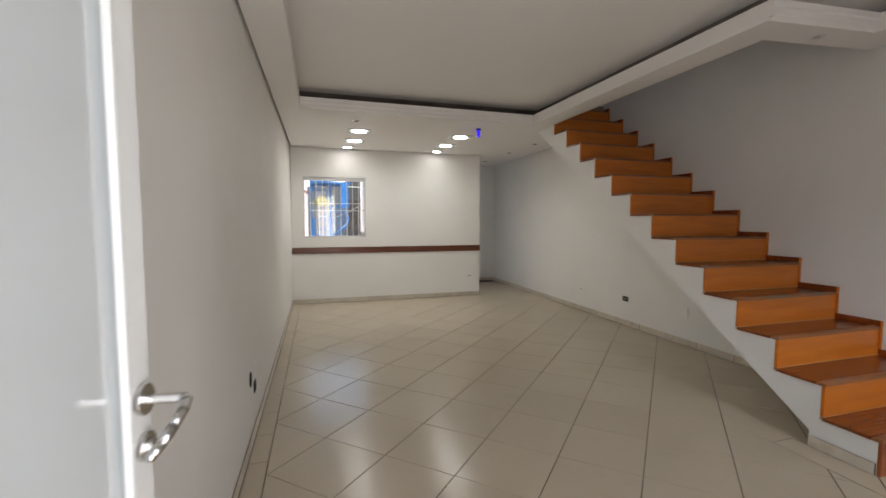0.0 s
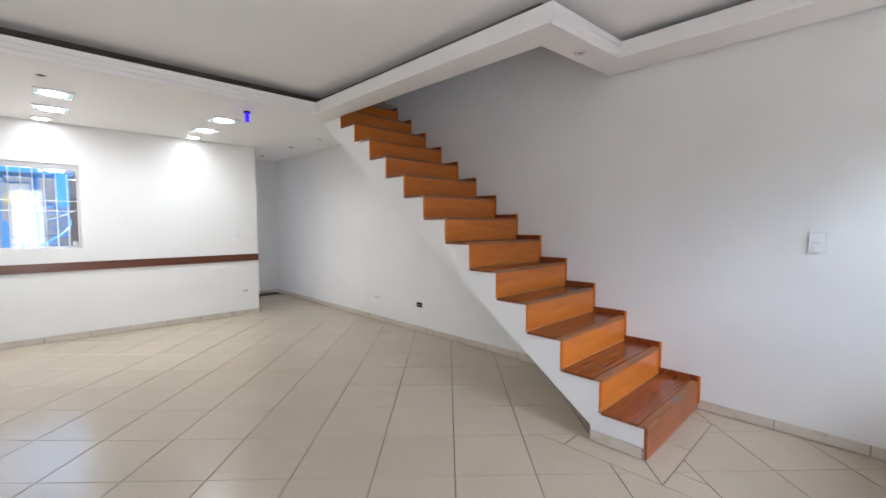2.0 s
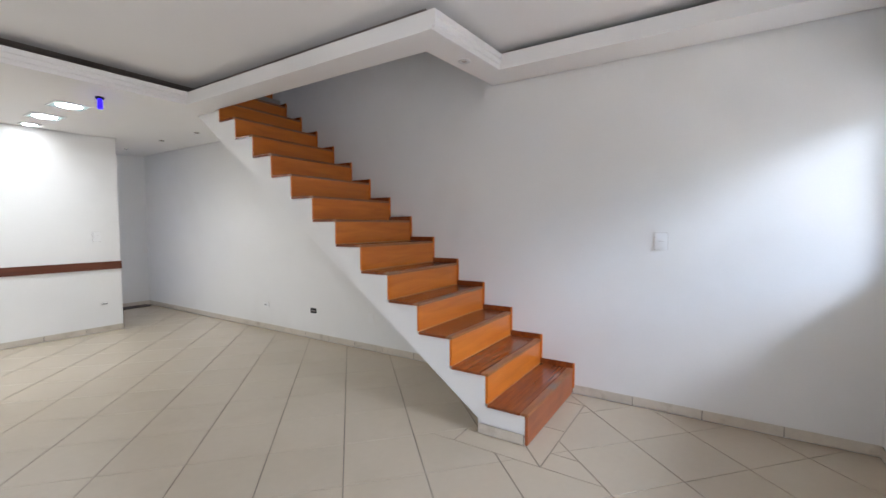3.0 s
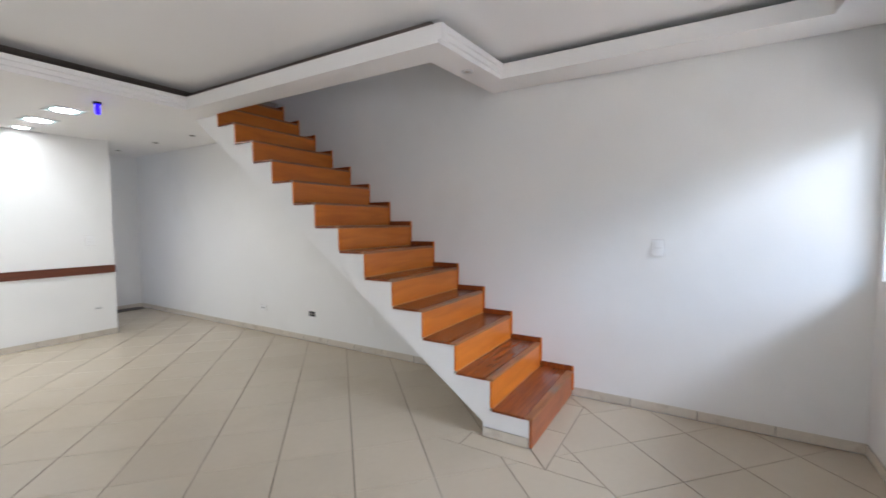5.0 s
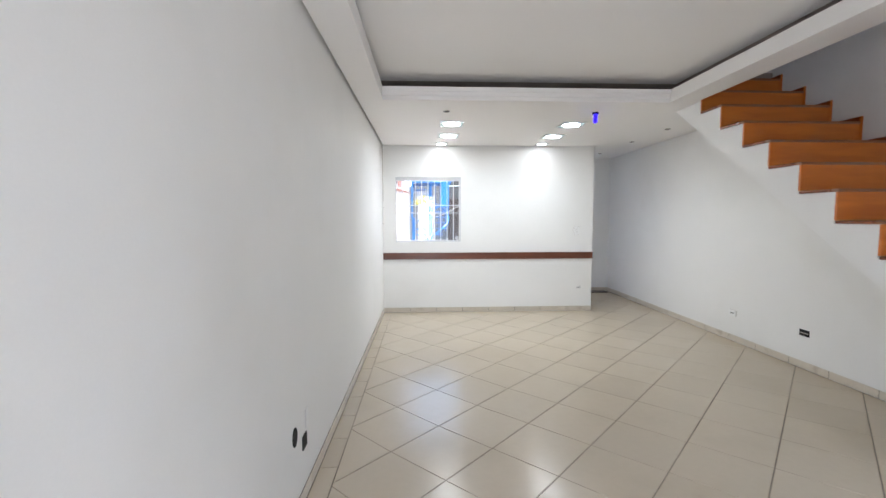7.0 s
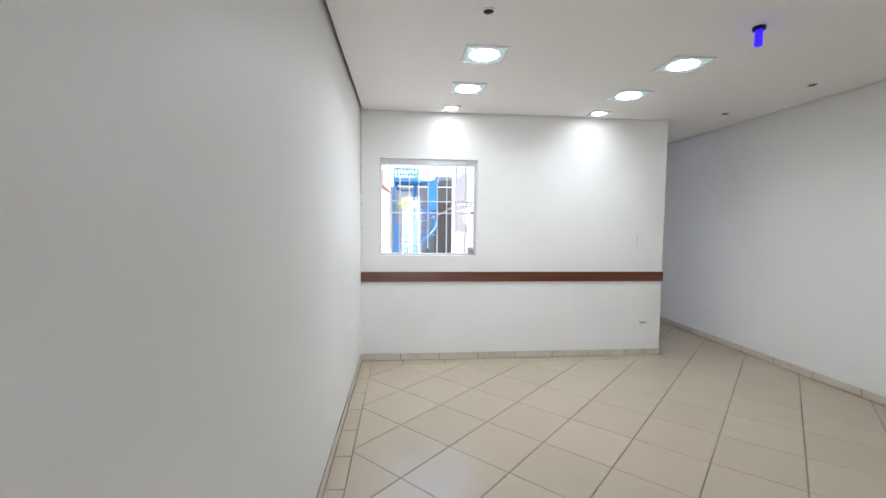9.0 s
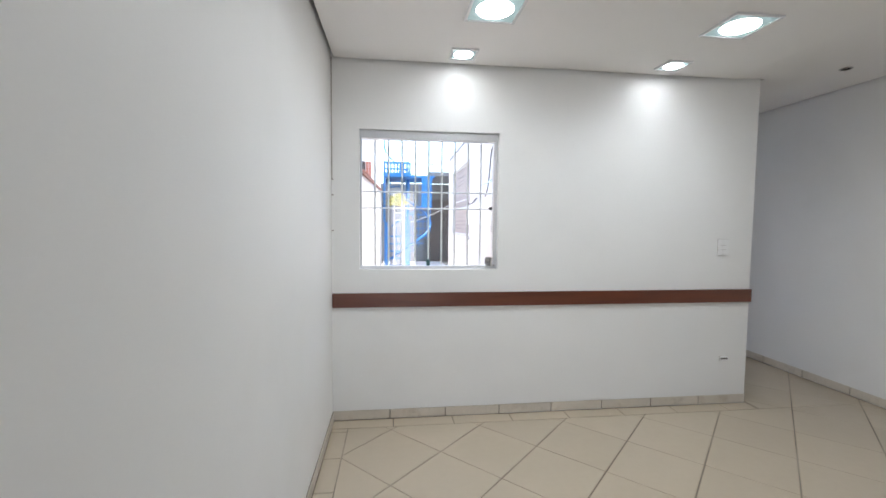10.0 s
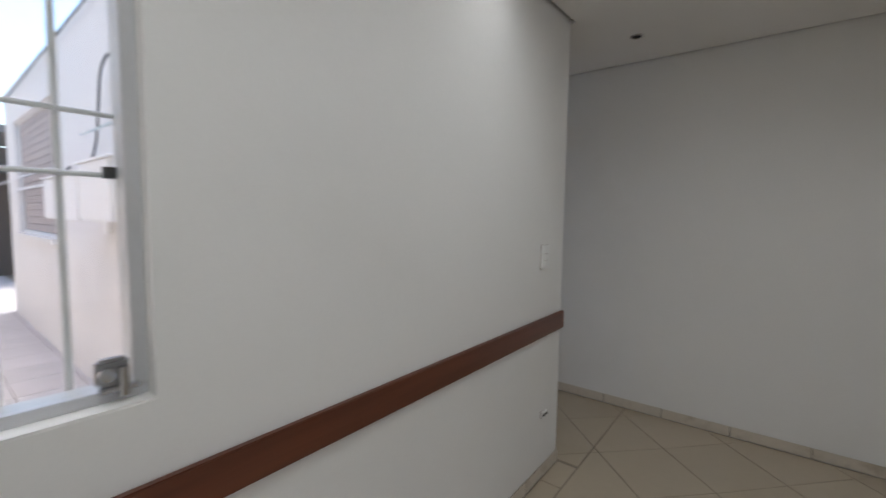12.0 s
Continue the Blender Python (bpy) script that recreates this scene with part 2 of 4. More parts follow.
def finish(bm, name, mat, bevel=0.0, smooth=False, segments=2):
    if bevel:
        bmesh.ops.bevel(bm, geom=list(bm.edges), offset=bevel, segments=segments, affect="EDGES", clamp_overlap=True)
    bmesh.ops.recalc_face_normals(bm, faces=list(bm.faces))
    me = bpy.data.meshes.new(name)
    bm.to_mesh(me)
    bm.free()
    me.materials.append(mat)
    if smooth:
        for p in me.polygons:
            p.use_smooth = True
    return me


def mesh(name, bm, mat, bevel=0.0, smooth=False):
    return new(name, finish(bm, name, mat, bevel, smooth))


def part(name, bm, mat, parent, label="", bevel=0.0, smooth=False):
    ob = mesh(name, bm, mat, bevel, smooth)
    ob.parent = parent
    if label:
        ob["label"] = label
    return ob


def boxed(*dims):
    bm = bmesh.new()
    for d in dims:
        box(bm, *d)
    return bm


def rod(*ends, n=12):
    bm = bmesh.new()
    for a, b, r in ends:
        tube(bm, a, b, r, n)
    return bm


def thing(name, at, label, category, group=""):
    ob = new(name)
    ob.location = at
    ob.empty_display_size = 0.05
    return tagged(ob, label, category, group)


def structure(ob, label=""):
    return tagged(ob, label, kind="structure")


def wall(name, along, a0, a1, b0, b1, z0, z1, holes=(), mat=PAINT, label="white painted plaster wall"):
    """A wall along x or y from a0 to a1, between b0 and b1 across, with openings (from, to, sill, head) right through it."""
    bm = bmesh.new()

    def piece(p, q, s, t):
        if q - p > 1e-4 and t - s > 1e-4:
            box(bm, *((p, q, b0, b1, s, t) if along == "x" else (b0, b1, p, q, s, t)))
    at = a0
    for h0, h1, s, t in sorted(holes):
        piece(at, h0, z0, z1)
        piece(h0, h1, z0, s)
        piece(h0, h1, t, z1)
        at = h1
    piece(at, a1, z0, z1)
    return structure(mesh(name, bm, mat), label)


# ---- large structure ----
floor = structure(mesh("floor", boxed((XL - 0.15, XR + 0.15, YS - 0.15, YE + 0.15, -0.12, -0.0035)), GROUT), "cream ceramic tiles laid diagonally with dark grout")

WIN = (-0.222, 0.707, 1.007, 1.928)
# the west part is unseen, widened to let in more daylight
SWIN = (1.30, 3.50, 1.02, 1.99)
DOOR = (-0.375, 0.53, -0.0035, 2.12)
wall("wall_west", "y", YS - 0.15, YB + 0.15, XL - 0.15, XL, -0.12, 2.75)
wall("wall_south", "x", XL, XR, YS - 0.15, YS, -0.12, 2.75, [DOOR, SWIN])
wall("wall_north", "x", XL, XP, YB, YB + 0.15, -0.12, 2.75, [WIN], label="white partition wall with a window in it")
# unseen doorway, added to let daylight into the corridor
wall("wall_corridor_west", "y", YB + 0.15, YE, XP - 0.15, XP, -0.12, 2.75, [(7.25, 8.05, -0.0035, 2.1)])
wall("wall_corridor_end", "x", XP - 0.15, XR, YE, YE + 0.15, -0.12, 2.75)
wall("wall_east", "y", YS - 0.15, YE + 0.15, XR, XR + 0.15, -0.12, 5.35, label="white painted wall beside the stairs")

WELL = (2.60, XR, 1.85, 4.62)
bm = bmesh.new()
box(bm, XL, WELL[0], YS, YB, SLAB, 2.75)
box(bm, WELL[0], XR, YS, WELL[2], SLAB, 2.75)
box(bm, WELL[0], XR, WELL[3], YE, SLAB, 2.75)
structure(mesh("ceiling", bm, RAWSHADE), "bare slab over the lowered ceiling border, darkened for the cove's shade")
# the stairwell goes on up to the floor above
wall("wall_stairwell_west", "y", 1.70, 6.4, 2.45, 2.60, 2.752, 5.2)
wall("wall_stairwell_south", "x", 2.60, XR, 1.70, 1.85, 2.752, 5.2)
# the unseen opening is added to let sky light down the stairs
wall("wall_stairwell_north", "x", 2.60, XR, 6.25, 6.4, 2.752, 5.2, [(2.85, 3.35, 4.0, 4.75)])
structure(mesh("ceiling_stairwell", boxed((2.45, XR, 1.70, 6.4, 5.2, 5.35)), CEIL), "white ceiling over the stairwell")
structure(mesh("roof", boxed((XL - 0.15, 2.44, YS - 0.15, YB + 0.15, 2.76, 2.9), (2.44, XR + 0.15, 6.41, YE + 0.15, 2.76, 2.9), (2.44, XR + 0.15, YS - 0.15, 1.69, 2.76, 2.9)), RAWSHADE), "flat grey roof slab over the room")


def board(bm, x0, x1, y0, y1, t=0.018):
    """One strip of lowered plasterboard, bent where the border begins to climb."""
    cuts = [x0] + [c for c in (2.4,) if x0 < c < x1] + [x1]
    for a, b in zip(cuts, cuts[1:]):
        for v in box(bm, a, b, y0, y1, 0, t):
            v.co.z += soffit_z(v.co.x)


GAP = 0.022
LW, LE, LN, LS = -0.165, 2.35, 4.27, -0.20       # inner edges of the border round the raised ceiling
RW_IN, MID_S = 3.215, 1.64
bm = bmesh.new()
board(bm, XL + GAP, LW, YS + GAP, LN)
board(bm, LW, XR - GAP, YS + GAP, LS)
board(bm, RW_IN, XR - GAP, LS, MID_S)
board(bm, LE, XR - GAP, MID_S, 1.85)
board(bm, LE, 2.60, 1.85, LN)
board(bm, XL + GAP, STAIR_X - 0.01, LN, YB - GAP)
board(bm, STAIR_X - 0.01, XR - GAP, 4.66, YB - GAP)
board(bm, XP + GAP, XR - GAP, YB - GAP, YE - GAP)
structure(mesh("ceiling_soffit", bm, CEIL), "lowered white plasterboard border with recessed lamps")

LIP = 0.107


def lip(x0, x1, y0, y1):
    bm = bmesh.new()
    for v in box(bm, x0, x1, y0, y1, 0.0182, LIP):
        v.co.z += soffit_z(v.co.x)
    return structure(mesh("trim", bm, PLASTER), "plain white edge of the ceiling border")


def moulding(x0, x1, y):
    """The stepped plaster edge that looks south."""
    bm = bmesh.new()
    steps = [(-0.0005, -0.001), (-0.006, -0.001), (-0.006, 0.030), (-0.016, 0.036), (-0.016, 0.066), (-0.026, 0.072), (-0.026, LIP), (0.02, LIP), (0.02, 0.0185), (-0.0005, 0.0185)]
    prism(bm, [(y + u, v) for u, v in steps], x0, x1, "x")
    for v in bm.verts:
        v.co.z += soffit_z(v.co.x)
    return structure(mesh("trim", bm, PLASTER), "stepped white plaster moulding")


lip(LW - 0.02, LW, LS, LN)
lip(LE, LE + 0.02, MID_S - 0.026, LN)
lip(RW_IN, RW_IN + 0.02, LS, MID_S)
lip(LW, RW_IN, LS - 0.02, LS)
lip(2.58, 2.60, 1.85, LN)
bm = bmesh.new()
box(bm, LW - 0.13, LE + 0.13, LS - 0.13, LN + 0.13, SLAB - 0.008, SLAB - 0.0005)
box(bm, LE + 0.1305, RW_IN + 0.13, LS - 0.13, MID_S + 0.13, SLAB - 0.008, SLAB - 0.0005)
structure(mesh("ceiling_panel", bm, CEIL), "flat white ceiling inside the lowered border")
moulding(LW, LE, LN)
moulding(LE + 0.0202, RW_IN, MID_S)

# ---- staircase ----
COUNT = 15
stairs = thing("staircase", (STAIR_X, STEP_Y, 0), "straight white staircase with worn orange wooden treads against the wall", "staircase")
stairs.location = (0, 0, 0)


def step_y(k):
    return STEP_Y + (k - 1) * RUN


top_y = step_y(COUNT + 1)
bm = bmesh.new()
cuts = sorted([step_y(k) + 0.008 for k in range(1, COUNT + 2)] + [1.5])
for y0, y1 in zip(cuts, cuts[1:]):
    k = int((y0 - 0.008 - STEP_Y) / RUN + 1e-6) + 1
    low = [0.0 if y1 <= 1.5 else 0.09 + 0.727 * (y - 1.5) for y in (y0, y1)]
    top = k * RISE - 0.017
    a, b, c, d = ([bm.verts.new((x, y, z)) for x in (STAIR_X, XR - 0.001)] for y, z in ((y0, low[0]), (y1, low[1]), (y1, top), (y0, top)))
    for p, q in ((a, b), (b, c), (c, d), (d, a)):
        if (p, q) == (c, d) or (p, q) == (a, b) or (p, q) == (d, a) or y1 == cuts[-1]:
            bm.faces.new((p[0], q[0], q[1], p[1]))
    bm.faces.new((a[0], b[0], c[0], d[0]))
    bm.faces.new((a[1], d[1], c[1], b[1]))
bmesh.ops.remove_doubles(bm, verts=list(bm.verts), dist=1e-5)
part("body", bm, PAINT, stairs, "white plastered concrete flight")
riser_me = finish(boxed((STAIR_X - 0.002, XR - 0.002, -0.010, 0.0075, -RISE + 0.002, -0.0165)), "riser", RISER, 0.002)
foot_me = finish(boxed((STAIR_X - 0.002, XR - 0.002, -0.010, 0.0075, -RISE + 0.002, -0.0165)), "riser", FOOTRISER, 0.002)
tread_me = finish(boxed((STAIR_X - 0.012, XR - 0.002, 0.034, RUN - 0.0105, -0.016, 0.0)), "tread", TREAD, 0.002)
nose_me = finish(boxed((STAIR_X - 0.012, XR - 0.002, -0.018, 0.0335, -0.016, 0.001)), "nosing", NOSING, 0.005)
bead_me = finish(boxed((STAIR_X - 0.008, XR - 0.018, RUN - 0.0185, RUN - 0.0102, 0.0005, 0.009)), "bead", BEADWOOD, 0.003)
strip_me = finish(boxed((XR - 0.014, XR - 0.0015, -0.012, RUN - 0.012, 0.0005, 0.040)), "wall_strip", TREAD, 0.002)
post_me = finish(boxed((XR - 0.016, XR - 0.0015, -0.024, -0.0105, -RISE + 0.04, 0.040)), "riser_strip", RISER, 0.002)
for k in range(1, COUNT + 1):
    for name, me, lab in (("riser", riser_me, "orange varnished wooden riser"), ("tread", tread_me, "worn dark orange wooden tread"), ("nosing", nose_me, "scuffed wooden nosing"),
                          ("wall_strip", strip_me, ""), ("riser_strip", post_me, ""), ("bead", bead_me, "pale bead in the step's corner")):
        if name == "bead" and k == COUNT:
            continue
        ob = new(name, foot_me if name == "riser" and k == 1 else me)
        ob.parent = stairs
        ob.location = (0, step_y(k), k * RISE)
        if lab:
            ob["label"] = lab
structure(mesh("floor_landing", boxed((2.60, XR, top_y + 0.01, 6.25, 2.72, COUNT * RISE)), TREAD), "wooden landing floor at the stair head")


# ---- doors and windows ----
def south_door():
    """A white framed door, swung open against the west wall."""
    hinge, tip = Vector((-0.362, -0.455, 0)), Vector((-0.229, 0.495, 0))
    d = thing("door_1", hinge, "open white framed door with a satin chrome lever handle", "door")
    d.rotation_euler = (0, 0, math.atan2(tip.y - hinge.y, tip.x - hinge.x))
    w, h, t = (tip - hinge).length, 2.09, 0.036
    s = 0.046
    part("stile", boxed((0, s, 0, t, 0.012, h)), DOORPAINT, d, bevel=0.003)
    part("stile", boxed((w - s, w, 0, t, 0.012, h)), DOORPAINT, d, bevel=0.003)
    part("rail", boxed((s, w - s, 0, t, 0.012, 0.16)), DOORPAINT, d, bevel=0.003)
    part("rail", boxed((s, w - s, 0, t, h - 0.1, h)), DOORPAINT, d, bevel=0.003)
    part("panel", boxed((s - 0.002, w - s + 0.002, 0.010, t - 0.010, 0.16, h - 0.1)), MILKGLASS, d, "shiny milky white glass panel")
    for y0, y1 in ((-0.007, 0.010), (t - 0.010, t + 0.007)):
        part("bead", boxed((w - s - 0.010, w - s - 0.001, y0 + 0.004, y1 - 0.004, 0.161, h - 0.101)), DOORPAINT, d, bevel=0.003)
        part("bead", boxed((s + 0.001, s + 0.010, y0 + 0.004, y1 - 0.004, 0.161, h - 0.101)), DOORPAINT, d, bevel=0.003)
    hx, hz, lz = w - 0.024, 1.050, 0.990
    for sgn, y in ((-1, 0.0), (1, t)):
        handle = part("handle", rod(((hx, y, hz), (hx, y + sgn * 0.008, hz), 0.0195), ((hx, y + sgn * 0.008, hz), (hx, y + sgn * 0.050, hz), 0.0062), n=20), CHROME, d, "satin chrome lever handle", bevel=0.0012)
        bend = [(0.0, 0.050, 0.0), (-0.006, 0.056, -0.001), (-0.022, 0.059, -0.006), (-0.045, 0.057, -0.016), (-0.062, 0.052, -0.028), (-0.072, 0.046, -0.036)]
        bm = bmesh.new()
        for p, q in zip(bend, bend[1:]):
            tube(bm, *((hx + e[0], y + sgn * e[1], hz + e[2]) for e in (p, q)), 0.0062, 14)
        for p in bend:
            bmesh.ops.create_uvsphere(bm, u_segments=12, v_segments=8, radius=0.0063, matrix=Matrix.Translation((hx + p[0], y + sgn * p[1], hz + p[2])))
        part("lever", bm, CHROME, handle, smooth=True)
        part("lock_plate", rod(((hx, y, lz), (hx, y + sgn * 0.008, lz), 0.0185), ((hx, y + sgn * 0.008, lz), (hx, y + sgn * 0.014, lz), 0.010), n=20), CHROME, d, "round chrome lock plate", bevel=0.0012)
    for z in (0.25, 1.05, 1.85):
        part("hinge", rod(((-0.004, -0.004, z - 0.045), (-0.004, -0.004, z + 0.045), 0.007), n=10), CHROME, d)
    # frame in the opening
    f = thing("door_frame", (0, 0, 0), "white painted steel door frame set in the wall", "door frame")
    x0, x1, z1 = DOOR[0], DOOR[1], DOOR[3]
    part("jamb", boxed((x0 + 0.001, x0 + 0.013, YS - 0.145, YS - 0.002, 0, z1 - 0.001)), DOORPAINT, f)
    part("jamb", boxed((x1 - 0.03, x1 - 0.001, YS - 0.145, YS + 0.006, 0, z1 - 0.001)), DOORPAINT, f)
    part("head", boxed((x0 + 0.014, x1 - 0.031, YS - 0.145, YS - 0.002, z1 - 0.028, z1 - 0.001)), DOORPAINT, f)


south_door()


def north_window():
    x0, x1, z0, z1 = WIN
    w = thing("window_1", (0, 0, 0), "grey aluminium window with two glass panes and outer bars", "window")
    yf = YB + 0.055
    part("window_frame", boxed((x0, x1, yf - 0.03, yf + 0.045, z1 - 0.052, z1)), ALU, w, "grey aluminium top track", bevel=0.003)
    part("window_frame", boxed((x0, x1, yf - 0.015, yf + 0.045, z0, z0 + 0.024)), ALU, w, bevel=0.002)
    part("window_frame", boxed((x0, x0 + 0.012, yf - 0.015, yf + 0.045, z0 + 0.0245, z1 - 0.0525)), ALU, w, bevel=0.002)
    part("window_frame", boxed((x1 - 0.024, x1, yf - 0.015, yf + 0.045, z0 + 0.0245, z1 - 0.0525)), ALU, w, bevel=0.002)
    mid = 0.235
    for a, b, y in ((x0 + 0.0125, mid + 0.02, yf + 0.022), (mid - 0.02, x1 - 0.0245, yf)):
        p = part("pane", boxed((a, b, y, y + 0.006, z0 + 0.0245, z1 - 0.0525)), GLASS, w, "clear glass pane")
        p.visible_shadow = False
    # lock at the lower corner and the meeting latch
    lock = part("lock", boxed((0.626, 0.676, yf - 0.026, yf - 0.001, z0 + 0.034, z0 + 0.084)), DARKCHROME, w, "small chrome window lock", bevel=0.006)
    part("lock_cylinder", rod(((0.640, yf - 0.040, z0 + 0.060), (0.640, yf - 0.027, z0 + 0.060), 0.013), n=16), CHROME, lock)
    part("lock_bolt", rod(((0.664, yf - 0.034, z0 + 0.018), (0.664, yf - 0.034, z0 + 0.070), 0.009), n=12), CHROME, lock)
    part("lock_plate", boxed((0.630, 0.690, yf - 0.034, yf - 0.016, z0 + 0.0245, z0 + 0.0335)), CHROME, lock, bevel=0.002)
    part("latch", boxed((0.222, 0.246, yf - 0.016, yf - 0.001, z0 + 0.026, z0 + 0.068)), TEAL, w, "dark teal latch", bevel=0.003)
    part("window_sill", boxed((x0 + 0.0005, x1 - 0.0005, YB + 0.001, yf - 0.0155, z0, z0 + 0.004)), PAINT, w)
    g = thing("window_grille", (0, 0, 0), "white painted bars outside the window", "window bars")
    yg = YB + 0.118
    for i in range(9):
        x = -0.126 + i * 0.0915
        part("bar", rod(((x, yg, z0 + 0.002), (x, yg, z1 - 0.002), 0.006), n=8), WHITEMETAL, g)
    for z in (1.533, 1.422):
        part("cross_bar", rod(((x0, yg - 0.011, z), (x1, yg - 0.011, z), 0.005), n=8), WHITEMETAL, g)
    part("bar_knob", boxed((0.665, 0.690, yg - 0.03, yg - 0.012, 1.416, 1.437)), STEEL, g)


north_window()


def south_window():
    x0, x1, z0, z1 = SWIN
    w = thing("window_2", (0, 0, 0), "wide aluminium window over a white sill, lit by daylight", "window")
    yf = YS - 0.105
    part("window_frame", boxed((x0, x1, yf - 0.02, yf + 0.03, z1 - 0.045, z1)), ALU, w, bevel=0.003)
    part("window_frame", boxed((x0, x1, yf - 0.02, yf + 0.03, z0, z0 + 0.035)), ALU, w, bevel=0.003)
    for a, b in ((x0, x0 + 0.022), (x1 - 0.022, x1)):
        part("window_frame", boxed((a, b, yf - 0.02, yf + 0.03, z0 + 0.0355, z1 - 0.0455)), ALU, w, bevel=0.002)
    q = (x1 - x0 - 0.044) / 4
    for i in range(4):
        a = x0 + 0.022 + i * q
        p = part("pane", boxed((a + 0.0005, a + q + (0.02 if i % 2 == 0 else -0.0005), yf + (0.008 if i % 2 else -0.012), yf + (0.014 if i % 2 else -0.006), z0 + 0.0355, z1 - 0.0455)), GLASS, w, "clear glass pane")
        p.visible_shadow = False
    part("window_sill", boxed((x0 + 0.0005, x1 - 0.0005, yf + 0.031, YS + 0.008, z0 + 0.0005, z0 + 0.006)), PAINT, w, "white sill")
    g = thing("window_grille", (0, 0, 0), "white painted bars outside the wide window", "window bars")
    yg = YS - 0.143
    n = 13
    for i in range(n):
        x = x0 + (i + 0.5) * (x1 - x0) / n
        part("bar", rod(((x, yg, z0 + 0.002), (x, yg, z1 - 0.002), 0.007), n=8), WHITEMETAL, g)
    for z in (1.456, 1.566):
        part("cross_bar", rod(((x0, yg + 0.012, z), (x1, yg + 0.012, z), 0.006), n=8), WHITEMETAL, g)


south_window()

# ---- fittings in the room ----
rail = tagged(mesh("chair_rail", boxed((XL + 0.002, XP + 0.004, YB - 0.020, YB - 0.001, 0.762, 0.856)), RAIL, 0.003), "dark reddish wooden rail fixed along the white partition", "wall rail")


def downlight(x, y, size, watts, lit=True):
    z = soffit_z(x)
    d = thing("ceiling_lamp", (x, y, z), "square glass downlight, lit, set in the ceiling" if size > 0.2 else "small square downlight, lit, close to the wall", "ceiling lamp", "downlights in the lowered ceiling")
    h = size / 2
    bm = bmesh.new()
    for a, b, c, e in ((-h, h, -h, -h + 0.014), (-h, h, h - 0.014, h), (-h, -h + 0.014, -h + 0.014, h - 0.014), (h - 0.014, h, -h + 0.014, h - 0.014)):
        box(bm, a, b, c, e, -0.010, -0.0005)
    part("frame", bm, WHITEMETAL, d, "thin bright metal frame")
    k = h - 0.0145
    bm = bmesh.new()
    box(bm, -k, k, -k, k, -0.006, -0.0005)
    part("glass_plate", bm, LAMPPLATE, d, "greenish frosted glass plate")
    bm = bmesh.new()
    bmesh.ops.create_cone(bm, cap_ends=True, segments=32, radius1=h * 0.66, radius2=h * 0.70, depth=0.004, matrix=Matrix.Translation((0, 0, -0.0085)))
    part("bulb", bm, LAMPGLOW, d, "glowing white lamp")
    data = bpy.data.lights.new("downlight", "AREA")
    data.shape, data.size, data.energy, data.color, data.spread = "DISK", h * 1.2, watts, (0.90, 0.96, 1.0), radians(160)
    lamp = new("lamp_light", data)
    lamp.parent = d
    lamp.location = (0, 0, -0.016)
    return d


LAMPPLATE = glow_material("lit lamp glass plate", (0.72, 0.97, 0.95), 0.018, (0.30, 0.40, 0.40))
for x in (0.485, 1.788):
    downlight(x, 5.16, 0.262, LAMP_WATTS)
    downlight(x, 5.815, 0.262, LAMP_WATTS)
downlight(0.423, 6.37, 0.165, SMALL_WATTS)
downlight(1.803, 6.362, 0.165, SMALL_WATTS)


def empty_hole(x, y, r, ring=False):
    z = soffit_z(x)
    h = thing("ceiling_socket", (x, y, z), "small round lamp hole in the ceiling with a dark inside", "lamp hole", "empty lamp holes in the ceiling")
    bm = bmesh.new()
    # flat disc; its colour stands for the hole's shaded inside
    bmesh.ops.create_cone(bm, cap_ends=True, segments=24, radius1=r * (0.45 if ring else 0.72), radius2=r * (0.45 if ring else 0.72), depth=0.004, matrix=Matrix.Translation((0, 0, -0.0025)))
    part("hollow", bm, BEIGE if ring else DARK, h, "dark hollow")
    bm = bmesh.new()
    n = 28
    ringv = []
    for i in range(n):
        a = 2 * math.pi * i / n
        c, s = math.cos(a), math.sin(a)
        ringv.append([bm.verts.new((c * q, s * q, zz)) for q, zz in ((r, -0.0005), (r * 0.96, -0.006), (r * (0.48 if ring else 0.74), -0.007), (r * (0.44 if ring else 0.72), -0.0005))])
    for i in range(n):
        j = (i + 1) % n
        for k in range(3):
            bm.faces.new((ringv[i][k], ringv[j][k], ringv[j][k + 1], ringv[i][k + 1]))
    part("ring", bm, WHITEMETAL if ring else CHROME, h, smooth=True)


empty_hole(0.403, 4.636, 0.036)
empty_hole(3.06, 5.50, 0.036)
empty_hole(3.05, 6.34, 0.036)
empty_hole(2.90, 1.745, 0.042, True)
empty_hole(2.98, -0.338, 0.042, True)
empty_hole(3.05, 7.4, 0.036)

blue = thing("ceiling_lamp", (1.838, 4.635, soffit_z(1.8)), "small vivid blue lamp tube hanging from a dark ceiling cup", "pendant lamp")
part("cup", rod(((0, 0, -0.016), (0, 0, -0.0005), 0.030), n=20), DARK, blue, "dark round ceiling cup")
part("tube", rod(((0, 0, -0.098), (0, 0, -0.0165), 0.0185), n=20), BLUEPLASTIC, blue, "vivid blue tube", bevel=0.003)


